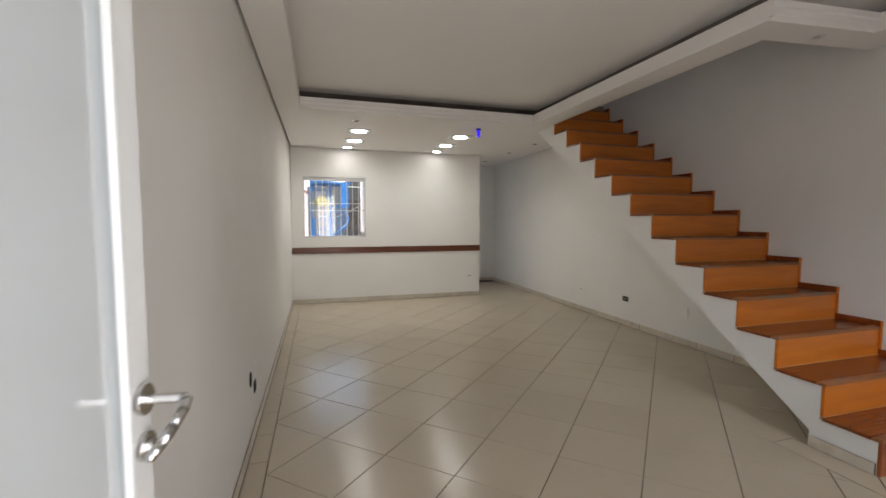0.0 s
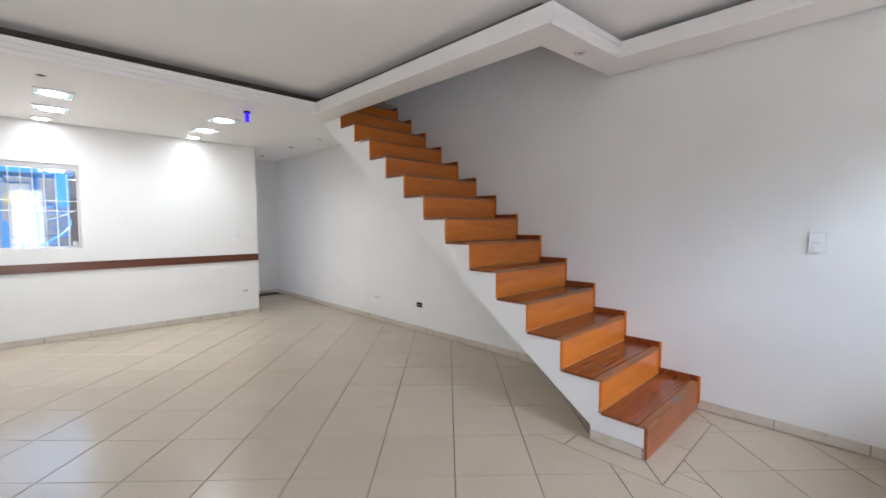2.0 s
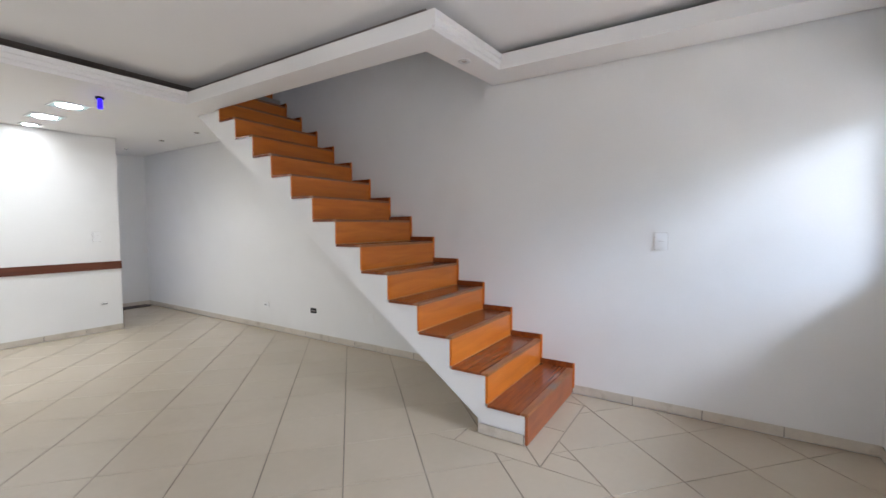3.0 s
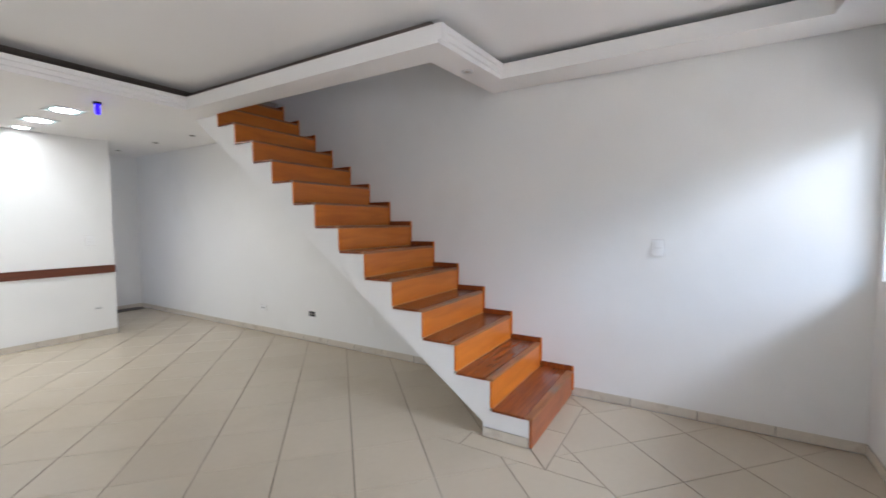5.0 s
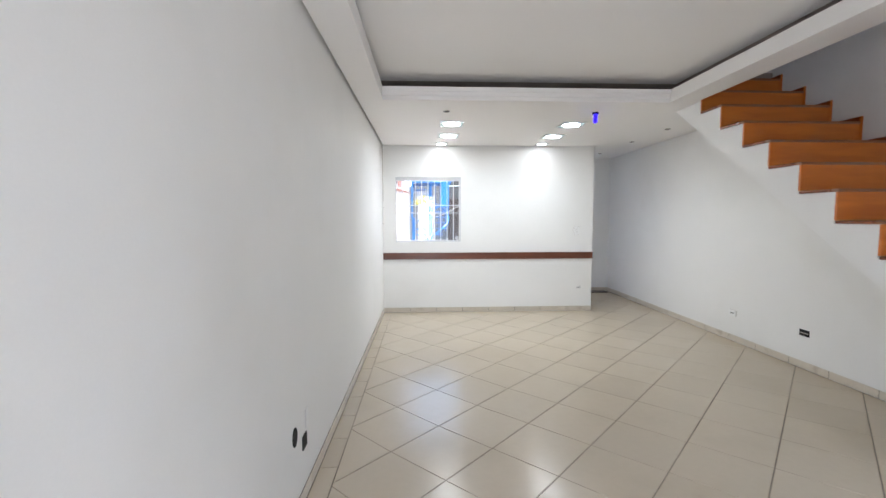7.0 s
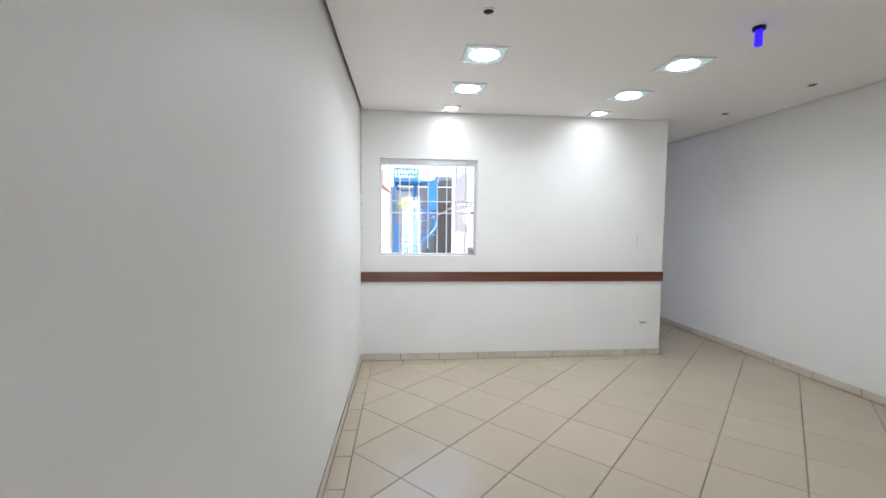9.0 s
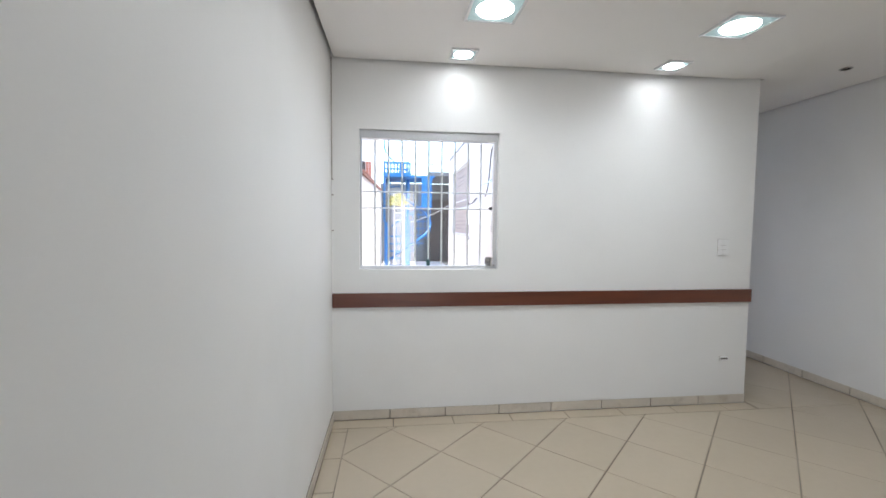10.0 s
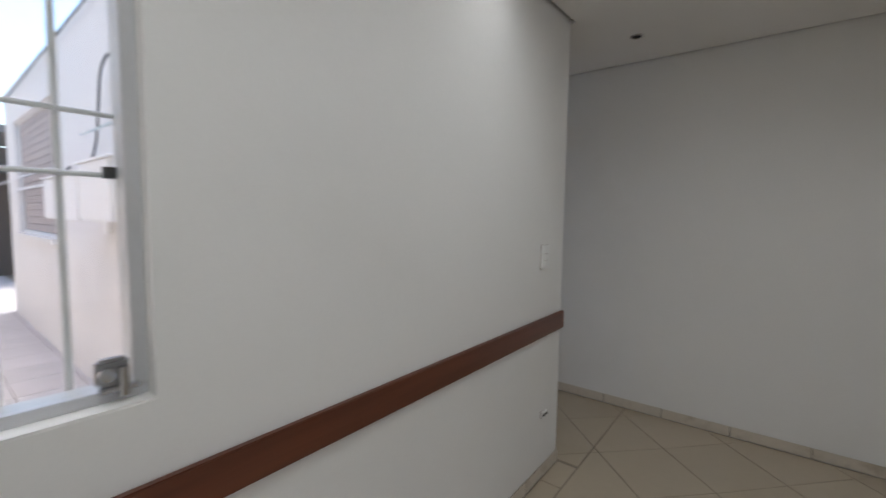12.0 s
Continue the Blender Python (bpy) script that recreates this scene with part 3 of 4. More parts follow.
def wall_plate(name, x, y, z, facing, w, h, label, category, keys=0, holes=0):
    """A plate on a wall; facing is the way it looks: 'w', 'e' or 's'."""
    p = thing(name, (x, y, z), label, category)
    p.rotation_euler = (0, 0, {"s": 0, "w": radians(-90), "e": radians(90)}[facing])
    part("plate", boxed((-w / 2, w / 2, -0.012 if keys or holes else -0.006, -0.0005, -h / 2, h / 2)), PLASTIC, p, bevel=0.003)
    # the beige rim stands in for the shade line round the plate
    if keys or holes:
        part("rim", boxed((-w / 2 - 0.0012, w / 2 + 0.0012, -0.0045, -0.0003, -h / 2 - 0.0012, h / 2 + 0.0012)), BEIGE, p, "thin rim coloured as the plate's shade", bevel=0.001)
    # beige strips put the shade between the keys into colour
    for i in range(keys - 1):
        c = (i - (keys - 2) / 2) * 0.032
        part("gap", boxed((-0.018, 0.018, -0.0128, -0.0122, c - 0.0012, c + 0.0012)), BEIGE, p)
    for i in range(keys):
        c = (i - (keys - 1) / 2) * 0.032
        part("key", boxed((-0.018, 0.018, -0.0165, -0.0123, c - 0.0145, c + 0.0145)), PLASTIC, p, bevel=0.002)
    for i in range(holes):
        c = (i - (holes - 1) / 2) * 0.02
        # flat dark discs stand for the shade in the pin holes
        part("socket_hole", rod(((c, -0.0135, 0), (c, -0.0122, 0), 0.0075), n=10), DARK, p)
    return p


wall_plate("light_switch", XR, 0.598, 1.170, "w", 0.078, 0.114, "white plastic double switch plate on the white wall", "light switch", keys=2)
wall_plate("light_switch", 2.386, YB, 1.164, "s", 0.082, 0.118, "white plastic switch plate at the partition's end", "light switch", keys=3)
wall_plate("wall_socket", 2.433, YB, 0.340, "s", 0.062, 0.036, "small white socket low on the partition", "wall socket", holes=3)
wall_plate("wall_socket", XR, 4.985, 0.305, "w", 0.105, 0.062, "white power socket low on the wall", "wall socket", holes=3)
wall_plate("wall_socket", XR, 3.235, 0.335, "w", 0.072, 0.100, "blank white plate low on the wall under the stairs", "wall socket")


def open_box(x, y, z, facing, w, h, round_hole=False, strap=False, label="open black wall box with its cover missing"):
    p = thing("wall_box", (x, y, z), label, "wall box")
    p.rotation_euler = (0, 0, {"w": radians(-90), "e": radians(90)}[facing])
    bm = bmesh.new()
    if round_hole:
        # flat disc coloured dark as the shaded inside of the hole
        bmesh.ops.create_cone(bm, cap_ends=True, segments=20, radius1=w / 2, radius2=w / 2, depth=0.004, matrix=Matrix.Translation((0, -0.0026, 0)) @ Matrix.Rotation(radians(90), 4, "X") @ Matrix.Diagonal((1, h / w, 1, 1)))
    else:
        box(bm, -w / 2, w / 2, -0.006, -0.0005, -h / 2, h / 2)
    part("hollow", bm, DARK, p)
    if strap:
        part("strap", boxed((-w * 0.42, w * 0.42, -0.0085, -0.0063, -0.004, 0.003)), BEIGE, p)
    return p


open_box(XR, 4.11, 0.320, "w", 0.096, 0.056, strap=True)
open_box(XL, 2.413, 0.372, "e", 0.062, 0.088, True, label="ragged round hole for a wall box in the plaster")
open_box(XL, 2.554, 0.280, "e", 0.066, 0.066)
wall_plate("blank_plate", XL, 2.60, 0.375, "e", 0.045, 0.10, "narrow white plastic cover strip above an open wall box", "wall plate")
wire = thing("cable", (XL + 0.004, YB - 0.004, 0), "thin beige wire hanging down the wall corner", "cable")
part("wire", rod(((0, 0, 1.60), (0, 0, 2.37), 0.0032), n=8), BEIGE, wire)
for z in (1.600, 1.500, 1.270):
    part("clip", boxed((-0.002, 0.010, -0.008, 0.002, z - 0.004, z + 0.004)), BEIGE, wire)
tagged(mesh("doormat", boxed((2.95, 3.50, 7.93, 8.12, 0.0005, 0.012)), BROWN, 0.004), "dark brown mat at the corridor end", "doormat")

# ---- yard behind the window ----
YARD_N = 22.0


def cope_z(y):
    """Top of the boundary wall, which climbs towards the end of the yard."""
    return 1.86 + 0.050 * (y - 8.55)


ground = structure(mesh("ground", boxed((-60, 60, -60, 80, -0.30, -0.125)), GROUND), "grey concrete ground round the house")
yard = structure(mesh("pavement", boxed((-0.35, 3.6, YB + 0.15, YARD_N, -0.124, -0.02)), GROUT), "pale stone paving in the narrow yard")
wall("wall_yard_east", "y", YB + 0.15, 13.65, 1.30, 1.45, -0.12, 2.86, [(8.0, 8.86, 1.64, 2.32), (10.9, 13.0, 1.10, 2.42)], OUTWHITE, "white rendered wall along the yard")
wall("wall_yard_house", "y", YB + 0.15, 8.55, -0.50, -0.35, -0.12, 5.6, (), PEACH, "tall peach rendered wall beside the yard")
bm = bmesh.new()
prism(bm, [(8.551, -0.12), (16.6, -0.12), (16.6, cope_z(16.6)), (8.551, cope_z(8.551))], -0.50, -0.35, "x")
structure(mesh("wall_yard_west", bm, PEACH), "peach boundary wall with clay coping")
wall("wall_yard_end", "x", -0.5, 4.0, 18.6, 18.75, -0.12, 2.7, (), OUTGREY, "grey shaded wall at the end of the yard")
# unseen slab, added to shade the corridor's doorway from the sun
structure(mesh("roof_sun_block", boxed((1.451, XP - 0.151, YB + 0.151, 9.6, 2.62, 2.74)), OUTWHITE), "unseen white slab, added to keep the sun off the corridor doorway")
structure(mesh("roof_yard", boxed((1.05, 4.0, 16.2, 18.6, 2.72, 2.84)), OUTGREY), "concrete canopy over the dark end of the yard")

bm = bmesh.new()
prism(bm, [(8.56, cope_z(8.56) + 0.001), (16.6, cope_z(16.6) + 0.001), (16.6, cope_z(16.6) + 0.02), (8.56, cope_z(8.56) + 0.02)], -0.53, -0.32, "x")
coping = structure(mesh("coping", bm, CLAY), "clay tile coping on the boundary wall")
cope_me = finish(boxed((-0.10, 0.10, 0.004, 0.246, 0.0, 0.035)), "coping_tile", CLAY, 0.012)
for i in range(32):
    ob = new("coping_tile", cope_me)
    ob.parent = coping
    ob.location = (-0.425, 8.57 + i * 0.25, cope_z(8.57 + i * 0.25) + 0.021)
    ob.rotation_euler = (math.atan(0.050) + radians(3), 0, 0)


def far_house():
    h = thing("house", (-2.2, 12.5, 0), "white neighbouring house behind the boundary wall", "house")
    x0, x1 = -1.9, 1.83
    part("house_wall", boxed((x0, x1, 0, 4, -0.12, 7.0)), OUTWHITE, h, "white rendered house wall")
    win = part("window", boxed((1.39, 1.80, -0.03, -0.001, 3.53, 4.6)), PINK, h, "faded red shuttered window")
    part("sill", boxed((1.35, 1.82, -0.08, -0.031, 3.46, 3.525)), OUTWHITE, win)
    w2 = part("window", boxed((1.44, 1.63, -0.03, -0.001, 2.30, 2.56)), BROWN, h, "small dark window")
    part("lintel", boxed((1.40, 1.64, -0.05, -0.031, 2.565, 2.6)), OUTWHITE, w2)
    for k in range(6):
        for a, b in ((1.65, 1.695), (1.705, 1.75)):
            part("brick", boxed((a, b, -0.035, -0.001, 2.22 + k * 0.058, 2.268 + k * 0.058)), BRICK, h, bevel=0.003)
    part("roof", boxed((x0 - 0.3, x1 + 0.1, -0.3, 4.3, 7.001, 7.2)), CLAY, h, "clay roof")


far_house()


def shutter_window():
    w = thing("window_3", (1.30, 10.9, 1.10), "closed grey roller shutter window in the yard wall", "window")
    part("backing", boxed((0.07, 0.085, 0.0, 2.1, 0.0, 1.32)), OUTGREY, w)
    for i in range(16):
        part("slat", boxed((0.052, 0.068, 0.03, 2.07, 0.04 + i * 0.079, 0.112 + i * 0.079)), PINKGREY, w)
    for a, b, c, d in ((0.0, 0.03, 0.0, 1.32), (2.07, 2.1, 0.0, 1.32), (0.03, 2.07, 0.0, 0.035), (0.03, 2.07, 1.30, 1.32)):
        part("frame", boxed((0.03, 0.07, a, b, c, d)), WHITEMETAL, w)
    part("sill", boxed((-0.05, 0.03, -0.05, 2.15, -0.05, -0.001)), OUTWHITE, w, "white sill")
    part("rail", boxed((-0.03, -0.015, -0.02, 2.1, 0.50, 0.525)), WHITEMETAL, w)
    part("rail", boxed((-0.03, -0.015, -0.02, 2.1, 0.64, 0.66)), WHITEMETAL, w)


PINKGREY = material("dusty grey shutter", (0.42, 0.37, 0.35), 0.7, spread=0.08, scale=5, bump=0.05)
shutter_window()


def tilt_window():
    w = thing("window_4", (1.30, 8.0, 1.64), "grey metal window with bars and a tilted glass sash", "window")
    part("backing", boxed((0.10, 0.11, 0.0, 0.86, 0.0, 0.68)), DARKGLASS, w, "dark glass")
    for a, b, c, d in ((0.0, 0.035, 0.0, 0.68), (0.825, 0.86, 0.0, 0.68), (0.035, 0.825, 0.0, 0.03), (0.035, 0.825, 0.65, 0.68), (0.035, 0.825, 0.30, 0.33)):
        part("frame", boxed((0.03, 0.07, a, b, c, d)), ALU, w)
    for i in range(6):
        part("bar", rod(((0.012, 0.10 + i * 0.13, 0.32), (0.012, 0.10 + i * 0.13, 0.67), 0.007), n=8), ALU, w)
    sash = part("sash", boxed((-0.006, 0.006, 0.04, 0.82, -0.30, 0.0)), SASH, w, "tilted pale blue glass sash")
    sash.location = (0.03, 0, 0.31)
    sash.rotation_euler = (0, radians(58), 0)
    part("stay", rod(((0.03, 0.05, 0.10), (-0.16, 0.05, 0.20), 0.008), n=8), STEEL, w)
    part("knob", rod(((-0.03, 0.10, 0.06), (0.03, 0.10, 0.06), 0.022), n=12), STEEL, w)


STAIRSHADE = material("grey of the stair hollow's shade", (0.24, 0.25, 0.27), 0.7, spread=0.15, scale=4, bump=0.1)
DARKGLASS = material("dark window pane", (0.10, 0.11, 0.11), 0.15, spread=0.1, bump=0.0)
SASH = material("pale frosted sash", (0.55, 0.66, 0.70), 0.25, spread=0.05, bump=0.0)
tilt_window()


def white_unit(x0, x1, y0, y1, z0, z1, label):
    c = thing("air_conditioner", (x0, y0, z0), label, "air conditioner", "white units on the yard wall")
    w, d, h = x1 - x0, y1 - y0, z1 - z0
    part("casing", boxed((0, w, 0, d, 0, h)), UNITWHITE, c, "white metal casing", bevel=0.008)
    part("lid", boxed((-0.008, w, -0.008, d + 0.008, h + 0.0005, h + 0.012)), UNITWHITE, c)
    part("bracket", boxed((w - 0.03, w - 0.001, d * 0.2, d * 0.3, -0.10, -0.0005)), UNITWHITE, c)
    part("bracket", boxed((w - 0.03, w - 0.001, d * 0.7, d * 0.8, -0.10, -0.0005)), UNITWHITE, c)


white_unit(1.0, 1.299, 8.58, 9.45, 1.31, 1.56, "white boxy metal unit on the white yard wall")
white_unit(1.0, 1.299, 8.0, 8.56, 1.31, 1.60, "taller white metal unit under the tilted window")


def cable(name, pts, r, mat, label):
    cu = bpy.data.curves.new(name, "CURVE")
    cu.dimensions, cu.bevel_depth, cu.bevel_resolution = "3D", r, 2
    sp = cu.splines.new("NURBS")
    sp.points.add(len(pts) - 1)
    for p, q in zip(sp.points, pts):
        p.co = (*q, 1)
    sp.use_endpoint_u, sp.order_u = True, 3
    cu.materials.append(mat)
    return tagged(new(name, cu), label, "cable")


cable("cable", [(1.285, 8.9, 2.34), (1.24, 9.05, 2.36), (1.25, 9.2, 2.0), (1.27, 9.4, 1.75), (1.26, 9.7, 1.60)], 0.008, STEEL, "thin dark cable hanging on the white yard wall")
cable("cable", [(1.28, 10.2, 1.72), (1.22, 10.5, 1.58), (1.25, 10.75, 1.66)], 0.010, STEEL, "short dark cable loop on the yard wall")
cable("cable", [(1.27, 8.0, 2.83), (1.25, 10.0, 2.78), (1.27, 13.5, 2.74)], 0.009, STEEL, "dark cable along the wall's top")
cable("cable", [(1.28, 13.4, 1.75), (0.9, 14.6, 1.45), (0.45, 15.6, 1.35)], 0.008, WHITEMETAL, "pale clothes line across the yard")


def spiral_stair():
    cx, cy = 0.40, 15.85
    s = thing("spiral_staircase", (cx, cy, -0.02), "blue painted metal spiral staircase at the yard's end", "staircase")
    part("pole", rod(((0, 0, 0), (0, 0, 2.58), 0.055), n=16), BLUEPAINT, s)
    n, r = 13, 0.66
    for i in range(n):
        a0, a1 = radians(200 + i * 27), radians(200 + i * 27 + 30)
        bm = bmesh.new()
        prism(bm, [(0.04 * math.cos(a0), 0.04 * math.sin(a0)), (r * math.cos(a0), r * math.sin(a0)), (r * math.cos(a1), r * math.sin(a1)), (0.04 * math.cos(a1), 0.04 * math.sin(a1))], 0.2 * i + 0.18, 0.2 * i + 0.205, "z")
        t = part("tread", bm, BLUEPAINT, s)
        for k in (a0, (a0 + a1) / 2):
            x, y = r * math.cos(k), r * math.sin(k)
            part("baluster", rod(((x, y, 0.2 * i + 0.1), (x, y, 0.2 * i + 1.05), 0.009), n=6), BLUEPAINT, t)
    for dz, rr, nm in ((1.05, 0.018, "handrail"), (0.19, 0.03, "stringer")):
        bm = bmesh.new()
        m = n * 3
        for j in range(m):
            a, b = (radians(200 + q * 9) for q in (j, j + 1))
            za, zb = (0.2 * q / 3 + dz for q in (j, j + 1))
            tube(bm, (r * math.cos(a), r * math.sin(a), za), (r * math.cos(b), r * math.sin(b), zb), rr, 6)
        part(nm, bm, BLUEPAINT, s)
    # landing at the top: a solid fascia with slots on one half, a thin pale rail on the other
    part("landing", boxed((-0.66, 0.72, -0.60, 0.9, 2.58, 2.63)), BLUEPAINT, s, "blue metal landing")
    for z, d in ((2.60, 0.10), (2.78, 0.035), (2.93, 0.055)):
        part("landing_rail", boxed((-0.66, 0.06, -0.64, -0.605, z, z + d)), BLUEPAINT, s)
    for i in range(9):
        part("baluster", boxed((-0.655 + i * 0.085, -0.615 + i * 0.085, -0.63, -0.61, 2.701, 2.929)), BLUEPAINT, s)
    part("landing_rail", boxed((0.065, 0.70, -0.62, -0.60, 2.93, 2.955)), PALEBLUE, s, "thin pale blue rail")
    for i in range(6):
        part("baluster", boxed((0.12 + i * 0.11, 0.132 + i * 0.11, -0.618, -0.606, 2.631, 2.929)), PALEBLUE, s)
    part("antenna", rod(((0.0, -0.58, 2.631), (0.0, -0.58, 3.9), 0.012), n=8), PALEBLUE, s, "thin pale blue mast")
    part("panel", boxed((0.36, 0.64, -0.63, -0.61, 1.75, 2.575)), BLUEPAINT, s, "blue sheet metal panel")
    # no real sheet: its grey stands for the shaded hollow between the cheeks
    part("panel", boxed((-0.48, -0.12, -0.50, -0.485, 0.02, 2.30)), STAIRSHADE, s, "grey sheet standing for the shaded hollow behind the rungs")
    part("cheek", boxed((-0.64, -0.52, -0.60, -0.56, 0.0, 1.38)), BLUEPAINT, s)
    part("cheek", boxed((-0.12, 0.06, -0.60, -0.56, 0.0, 1.42)), BLUEPAINT, s)
    part("post", rod(((-0.64, -0.55, 1.381), (-0.64, -0.55, 2.579), 0.03), n=10), BLUEPAINT, s)
    for i in range(5):
        part("rung", boxed((-0.519, -0.121, -0.59, -0.55, 0.16 + i * 0.2, 0.20 + i * 0.2)), BLUEPAINT, s)


spiral_stair()


def hanging_plant():
    p = thing("potted_plant", (0.12, 15.0, 1.609), "yellow green plant on a white wire shelf", "plant")
    part("pot", rod(((0, 0, 0.0), (0, 0, 0.14), 0.08), n=16), OUTGREY, p)
    rnd = random.Random(4)
    bm = bmesh.new()
    for i in range(420):
        a, b = rnd.uniform(0, 6.28), rnd.uniform(0.25, 1.35)
        ln = rnd.uniform(0.18, 0.46)
        d = Vector((math.cos(a) * math.cos(b), math.sin(a) * math.cos(b), math.sin(b)))
        base = Vector((0, 0, 0.15)) + d * rnd.uniform(0.0, 0.12)
        sidev = d.cross(Vector((0, 0, 1))).normalized() * 0.020
        mid, tip = base + d * ln * 0.6, base + d * ln - Vector((0, 0, ln * 0.35))
        v = [bm.verts.new(q) for q in (base, mid + sidev, tip, mid - sidev)]
        bm.faces.new(v)
    part("leaves", bm, LEAF, p, "narrow yellow green leaves")
    shelf = thing("wire_shelf", (0.16, 15.0, 1.40), "small white wire shelf on posts", "shelf")
    for x in (-0.13, 0.13):
        for y in (-0.1, 0.1):
            part("leg", rod(((x, y, -1.42), (x, y, 0.62), 0.010), n=6), WHITEMETAL, shelf)
    for z in (0.0, 0.2, 0.6):
        for y in (-0.1, 0.0, 0.1):
            part("wire", rod(((-0.13, y, z), (0.13, y, z), 0.009), n=6), WHITEMETAL, shelf)


hanging_plant()
for i, (x, y) in enumerate(((1.65, 18.56),)):
    d = thing("door_2", (x, y, 0), "closed dark brown door in shade under the canopy", "door")
    part("panel", boxed((-0.45, 0.45, 0, 0.035, -0.02, 2.15)), BROWN, d)
    part("frame", boxed((-0.50, -0.451, -0.01, 0.035, -0.02, 2.2)), OUTGREY, d)
    part("handle", rod(((0.38, 0.0, 1.0), (0.38, -0.05, 1.0), 0.012), n=8), CHROME, d)

# ---- front yard beyond the door and the wide window ----
# unseen ground, kept dull so that less light bounces indoors
structure(mesh("pavement_front", boxed((-4.5, 7.5, -6.0, YS - 0.15, -0.124, -0.01)), GROUND), "grey paving in front of the house")
# unseen wall; its height and dull grey are chosen to cut low light
wall("wall_front_yard", "x", -4.65, 7.65, -6.15, -6.0, -0.12, 2.7, (), OUTGREY, "unseen grey front wall, added to cut low light")
wall("wall_side_yard_west", "y", -6.0, 1.5, -4.65, -4.5, -0.12, 1.9, (), OUTWHITE, "white side boundary wall")
wall("wall_side_yard_east", "y", -6.0, 1.5, 4.75, 4.90, -0.12, 3.0, (), GREYGREEN, "pale grey green side wall in shade")
# unseen roof, sized to block the sun and dim the side wall
structure(mesh("roof_porch", boxed((XL - 0.15, 4.745, YS - 1.35, YS - 0.151, 2.765, 2.88)), CEIL), "unseen white porch roof, sized to shade the front of the house")


# ---- tiles and skirting, piece by piece ----
def clip(poly, nx, ny, c):
    """The part of a convex polygon where nx * x + ny * y <= c."""
    out = []
    for i, p in enumerate(poly):
        q = poly[(i + 1) % len(poly)]
        a, b = nx * p[0] + ny * p[1] - c, nx * q[0] + ny * q[1] - c
        if a <= 0:
            out.append(p)
        if (a < 0 < b) or (b < 0 < a):
            t = a / (a - b)
            out.append((p[0] + t * (q[0] - p[0]), p[1] + t * (q[1] - p[1])))
    return out


def inside(poly, x0, x1, y0, y1):
    for nx, ny, c in ((-1, 0, -x0), (1, 0, x1), (0, -1, -y0), (0, 1, y1)):
        if len(poly) > 2:
            poly = clip(poly, nx, ny, c)
    return poly if len(poly) > 2 else []


def area(poly):
    return abs(sum(p[0] * q[1] - q[0] * p[1] for p, q in zip(poly, poly[1:] + poly[:1]))) / 2


def outside(poly, x0, x1, y0, y1):
    """The pieces of a convex polygon left over round a rectangle."""
    big = 99
    if area(inside(poly, x0, x1, y0, y1) or [(0, 0)] * 3) < 1e-5:
        return [poly]
    cuts = ((-big, x0, -big, big), (x1, big, -big, big), (x0, x1, -big, y0), (x0, x1, y1, big))
    return [q for q in (inside(poly, *c) for c in cuts) if q]


def shrink(poly, d, cross=None):
    """The polygon drawn in by d, or by cross on the sides that run the other way of the diagonal."""
    cx, cy = sum(p[0] for p in poly) / len(poly), sum(p[1] for p in poly) / len(poly)
    if sum(p[0] * q[1] - q[0] * p[1] for p, q in zip(poly, poly[1:] + poly[:1])) < 0:
        poly = poly[::-1]
    out = poly
    for p, q in zip(poly, poly[1:] + poly[:1]):
        ex, ey = q[0] - p[0], q[1] - p[1]
        ln = math.hypot(ex, ey)
        if ln < 1e-6:
            continue
        nx, ny = ey / ln, -ex / ln
        out = clip(out, nx, ny, nx * p[0] + ny * p[1] - (d if cross is None or ex * ey > -1e-7 else cross))
        if len(out) < 3:
            return []
    return out


def slab_mesh(name, poly, z0, z1, mat, chamfer=0.0015):
    top = shrink(poly, chamfer)
    if len(top) != len(poly):
        top = poly
    bm = bmesh.new()
    a, b, c = ([bm.verts.new((x, y, z)) for x, y in pts] for pts, z in ((poly, z0), (poly, z1 - chamfer), (top, z1)))
    bm.faces.new(c)
    k = len(poly)
    for i in range(k):
        j = (i + 1) % k
        bm.faces.new((a[i], a[j], b[j], b[i]))
        bm.faces.new((b[i], b[j], c[j], c[i]))
    return finish(bm, name, mat)


GX, GY, HX, HY = -0.015, 4.66, 0.2872, 0.289


def corner(u, v):
    """A crossing of the grout lines; the rows drift a little towards the front of the room."""
    d = max(0, v - 3)
    u, v = u + 0.045 * d, v + 0.02 * d
    return (GX + HX * (u + v), GY + HY * (u - v))


shapes = {}
BORDER_W, BORDER_N = -0.290, 6.435
BASE = (2.478, 3.38, 1.043, 1.579)
HOLES = ((BASE[0], STAIR_X, BASE[2], BASE[3]), (STAIR_X, BASE[1], BASE[2], STEP_Y))
ROOMS = ((BORDER_W, XR - 0.0100, YS + 0.006, BORDER_N), (XP + 0.015, XR - 0.0100, BORDER_N, YE - 0.014), (DOOR[0], DOOR[1], YS - 0.15, YS))


def lay(poly):
    cx, cy = sum(p[0] for p in poly) / len(poly), sum(p[1] for p in poly) / len(poly)
    local = [(x - cx, y - cy) for x, y in poly]
    key = tuple(round(c, 4) for p in local for c in p)
    if key not in shapes:
        small = shrink(local, 0.0029, 0.0017)
        shapes[key] = slab_mesh("tile", small, -0.009, 0.0, TILE) if len(small) > 2 and area(small) > 4e-4 else None
    if shapes[key]:
        ob = new("tile", shapes[key])
        ob.location = (cx, cy, 0)
        ob.parent = floor


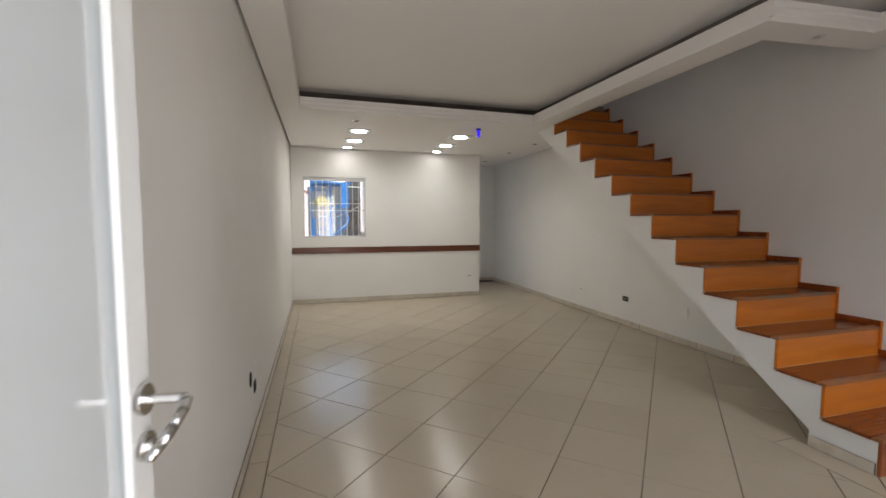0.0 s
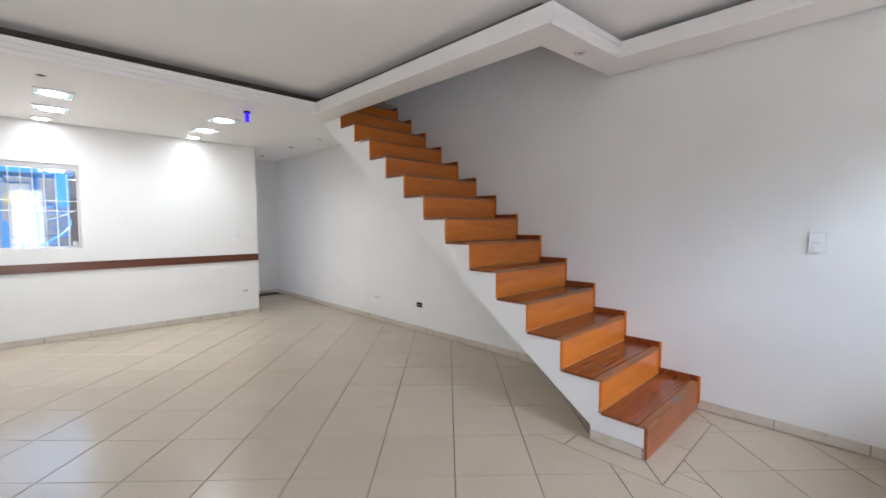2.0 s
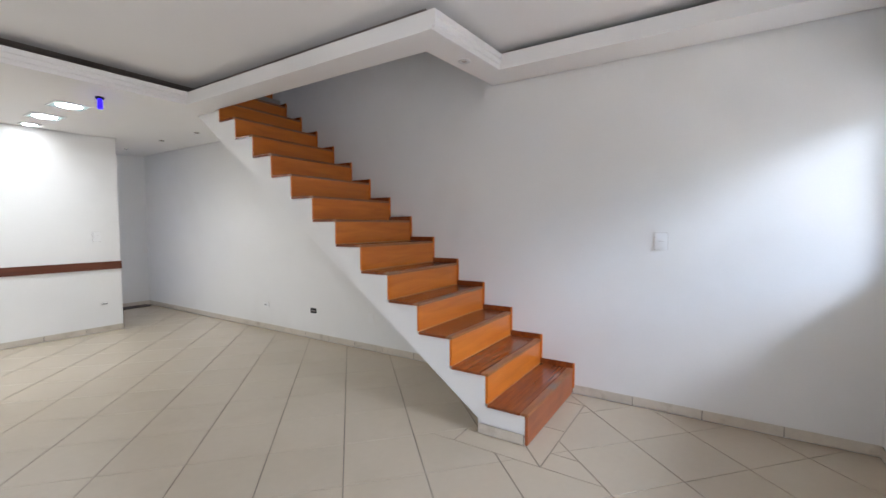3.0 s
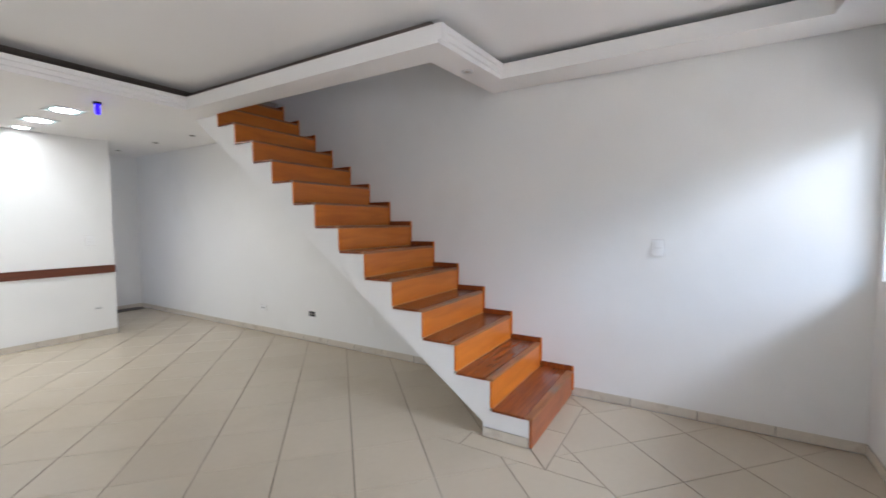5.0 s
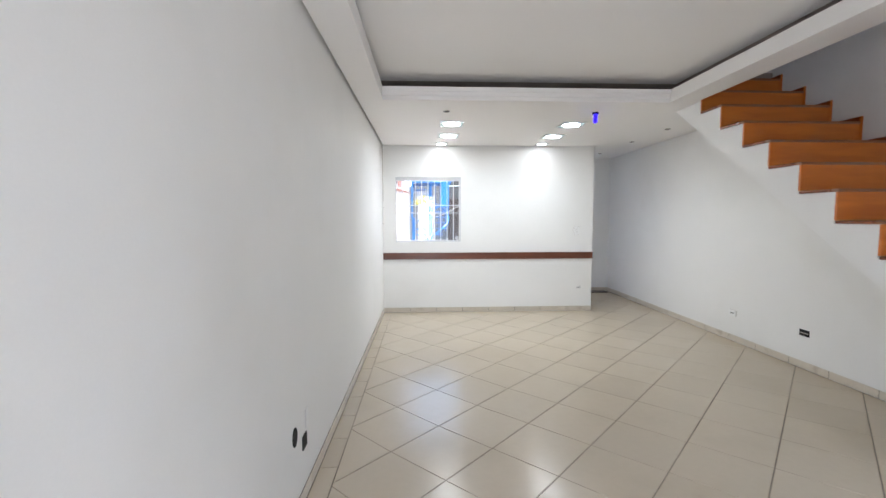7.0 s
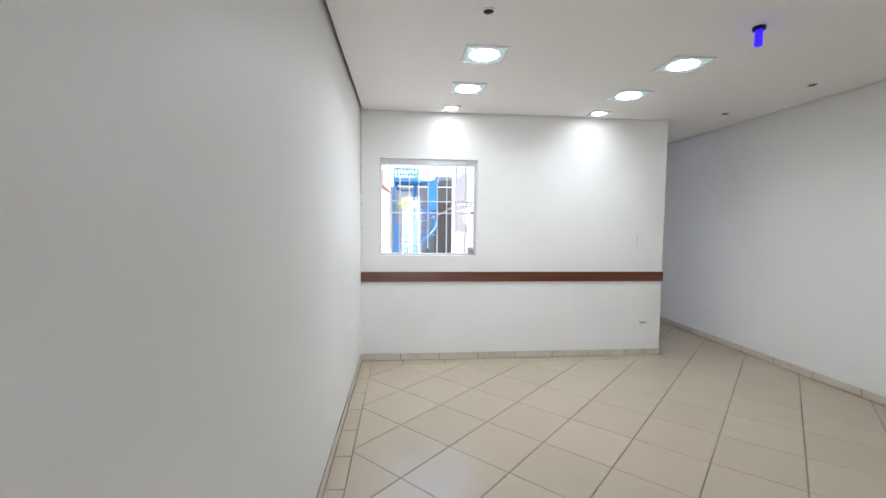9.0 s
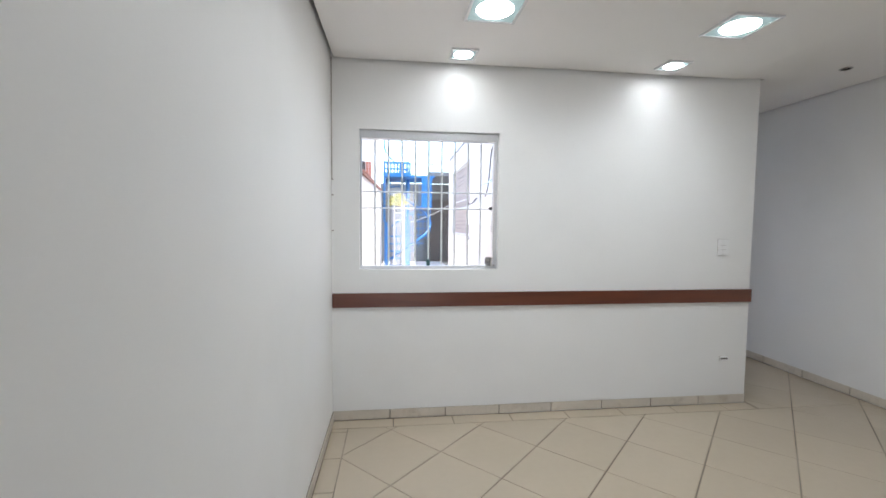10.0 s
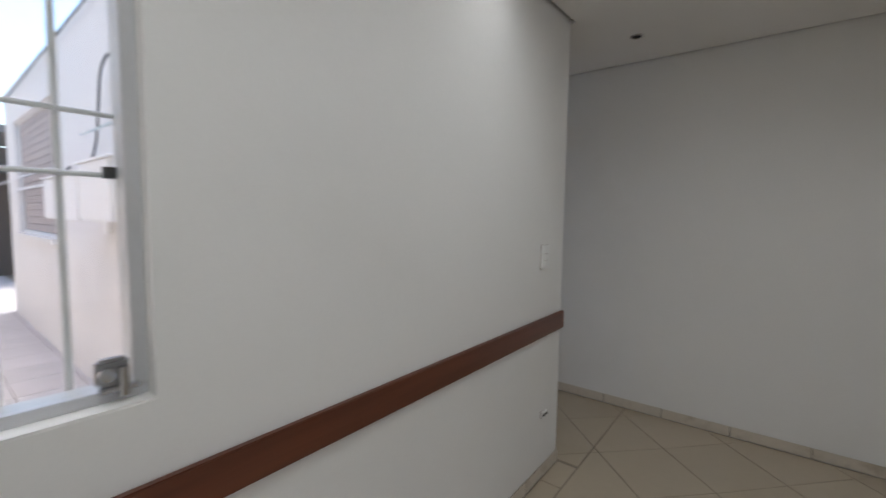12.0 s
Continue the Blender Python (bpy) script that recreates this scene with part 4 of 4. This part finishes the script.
for u in range(-11, 14):
    for v in range(-8, 16):
        cell = [corner(u, v), corner(u + 1, v), corner(u + 1, v + 1), corner(u, v + 1)]
        for room in ROOMS:
            p = inside(cell, *room)
            if p and area(p) > 4e-4:
                for q in outside(p, *HOLES[0]):
                    for r in outside(q, *HOLES[1]):
                        lay(r)
for k in range(24):
    y0 = YS + k * 0.30
    lay([(XL + 0.0095, y0), (BORDER_W, y0), (BORDER_W, min(y0 + 0.30, BORDER_N)), (XL + 0.0095, min(y0 + 0.30, BORDER_N))])
for k in range(8):
    x0 = XL + k * 0.40
    x1 = min(x0 + 0.40, XP)
    lay([(x0, BORDER_N), (x1, BORDER_N), (x1, YB - 0.0105), (x0, YB - 0.0105)])
bx0, bx1, by0, by1 = BASE
for p in ([(bx0, by0), (STAIR_X, STEP_Y), (STAIR_X, by1), (bx0, by1)], [(bx0, by0), (bx0 + 0.45, by0), (bx0 + 0.45, STEP_Y), (STAIR_X, STEP_Y)],
          [(bx0 + 0.45, by0), (bx1, by0), (bx1, STEP_Y), (bx0 + 0.45, STEP_Y)]):
    lay(p)

skirt = structure(mesh("baseboard", boxed((XP + 0.0005, XP + 0.003, YB + 0.16, 7.2, 0.0, 0.064)), SKIRT), "cream ceramic skirting tiles along the walls")


def skirting(x0, y0, x1, y1, nx, ny, length=0.40):
    """A run of skirting tiles along a wall whose face looks along (nx, ny)."""
    run = math.hypot(x1 - x0, y1 - y0)
    n = max(1, round(run / length))
    ux, uy = (x1 - x0) / run, (y1 - y0) / run
    ln = run / n
    t, h = 0.009, 0.064
    back = part("joint", boxed((0.001, run - 0.001, 0.0004, 0.0045, 0.0004, h - 0.003)), GROUT, skirt, "dark grout behind the skirting")
    back.location, back.rotation_euler = (x0, y0, 0), (0, 0, math.atan2(uy, ux))
    bm = bmesh.new()
    box(bm, 0.0022, ln - 0.0022, 0.0048, t, 0.0008, h)
    me = finish(bm, "skirting_tile", SKIRT, 0.0022)
    rnd = random.Random(int(run * 100))
    ang = math.atan2(uy, ux)
    for k in range(n):
        ob = new("skirting_tile", me)
        ob.parent = skirt
        off = rnd.uniform(0, 0.0015)
        ob.location = (x0 + ux * ln * k + nx * off, y0 + uy * ln * k + ny * off, rnd.uniform(-0.0, 0.002))
        ob.rotation_euler = (0, 0, ang)


skirting(XP, YB, XL, YB, 0, -1)
skirting(XL, YB - 0.012, XL, YS + 0.45, 1, 0, 0.30)
skirting(XR, YS, XR, STEP_Y - 0.01, -1, 0)
skirting(XR, 1.52, XR, YE, -1, 0)
skirting(XP + 0.0, 7.25, XP, YB, 1, 0)
skirting(XR, YE, XP, YE, 0, -1)
skirting(DOOR[1], YS, XR, YS, 0, 1)
skirting(STAIR_X, STEP_Y + 0.01, STAIR_X, 1.50, -1, 0, 0.35)

slabs_me = slab_mesh("paving_slab", shrink([(-0.2, -0.2), (0.2, -0.2), (0.2, 0.2), (-0.2, 0.2)], 0.003), -0.02, 0.0, PAVING)
for i in range(5):
    for j in range(29):
        ob = new("paving_slab", slabs_me)
        ob.parent = yard
        ob.location = (-0.14 + i * 0.4, 6.93 + j * 0.4, 0.0)
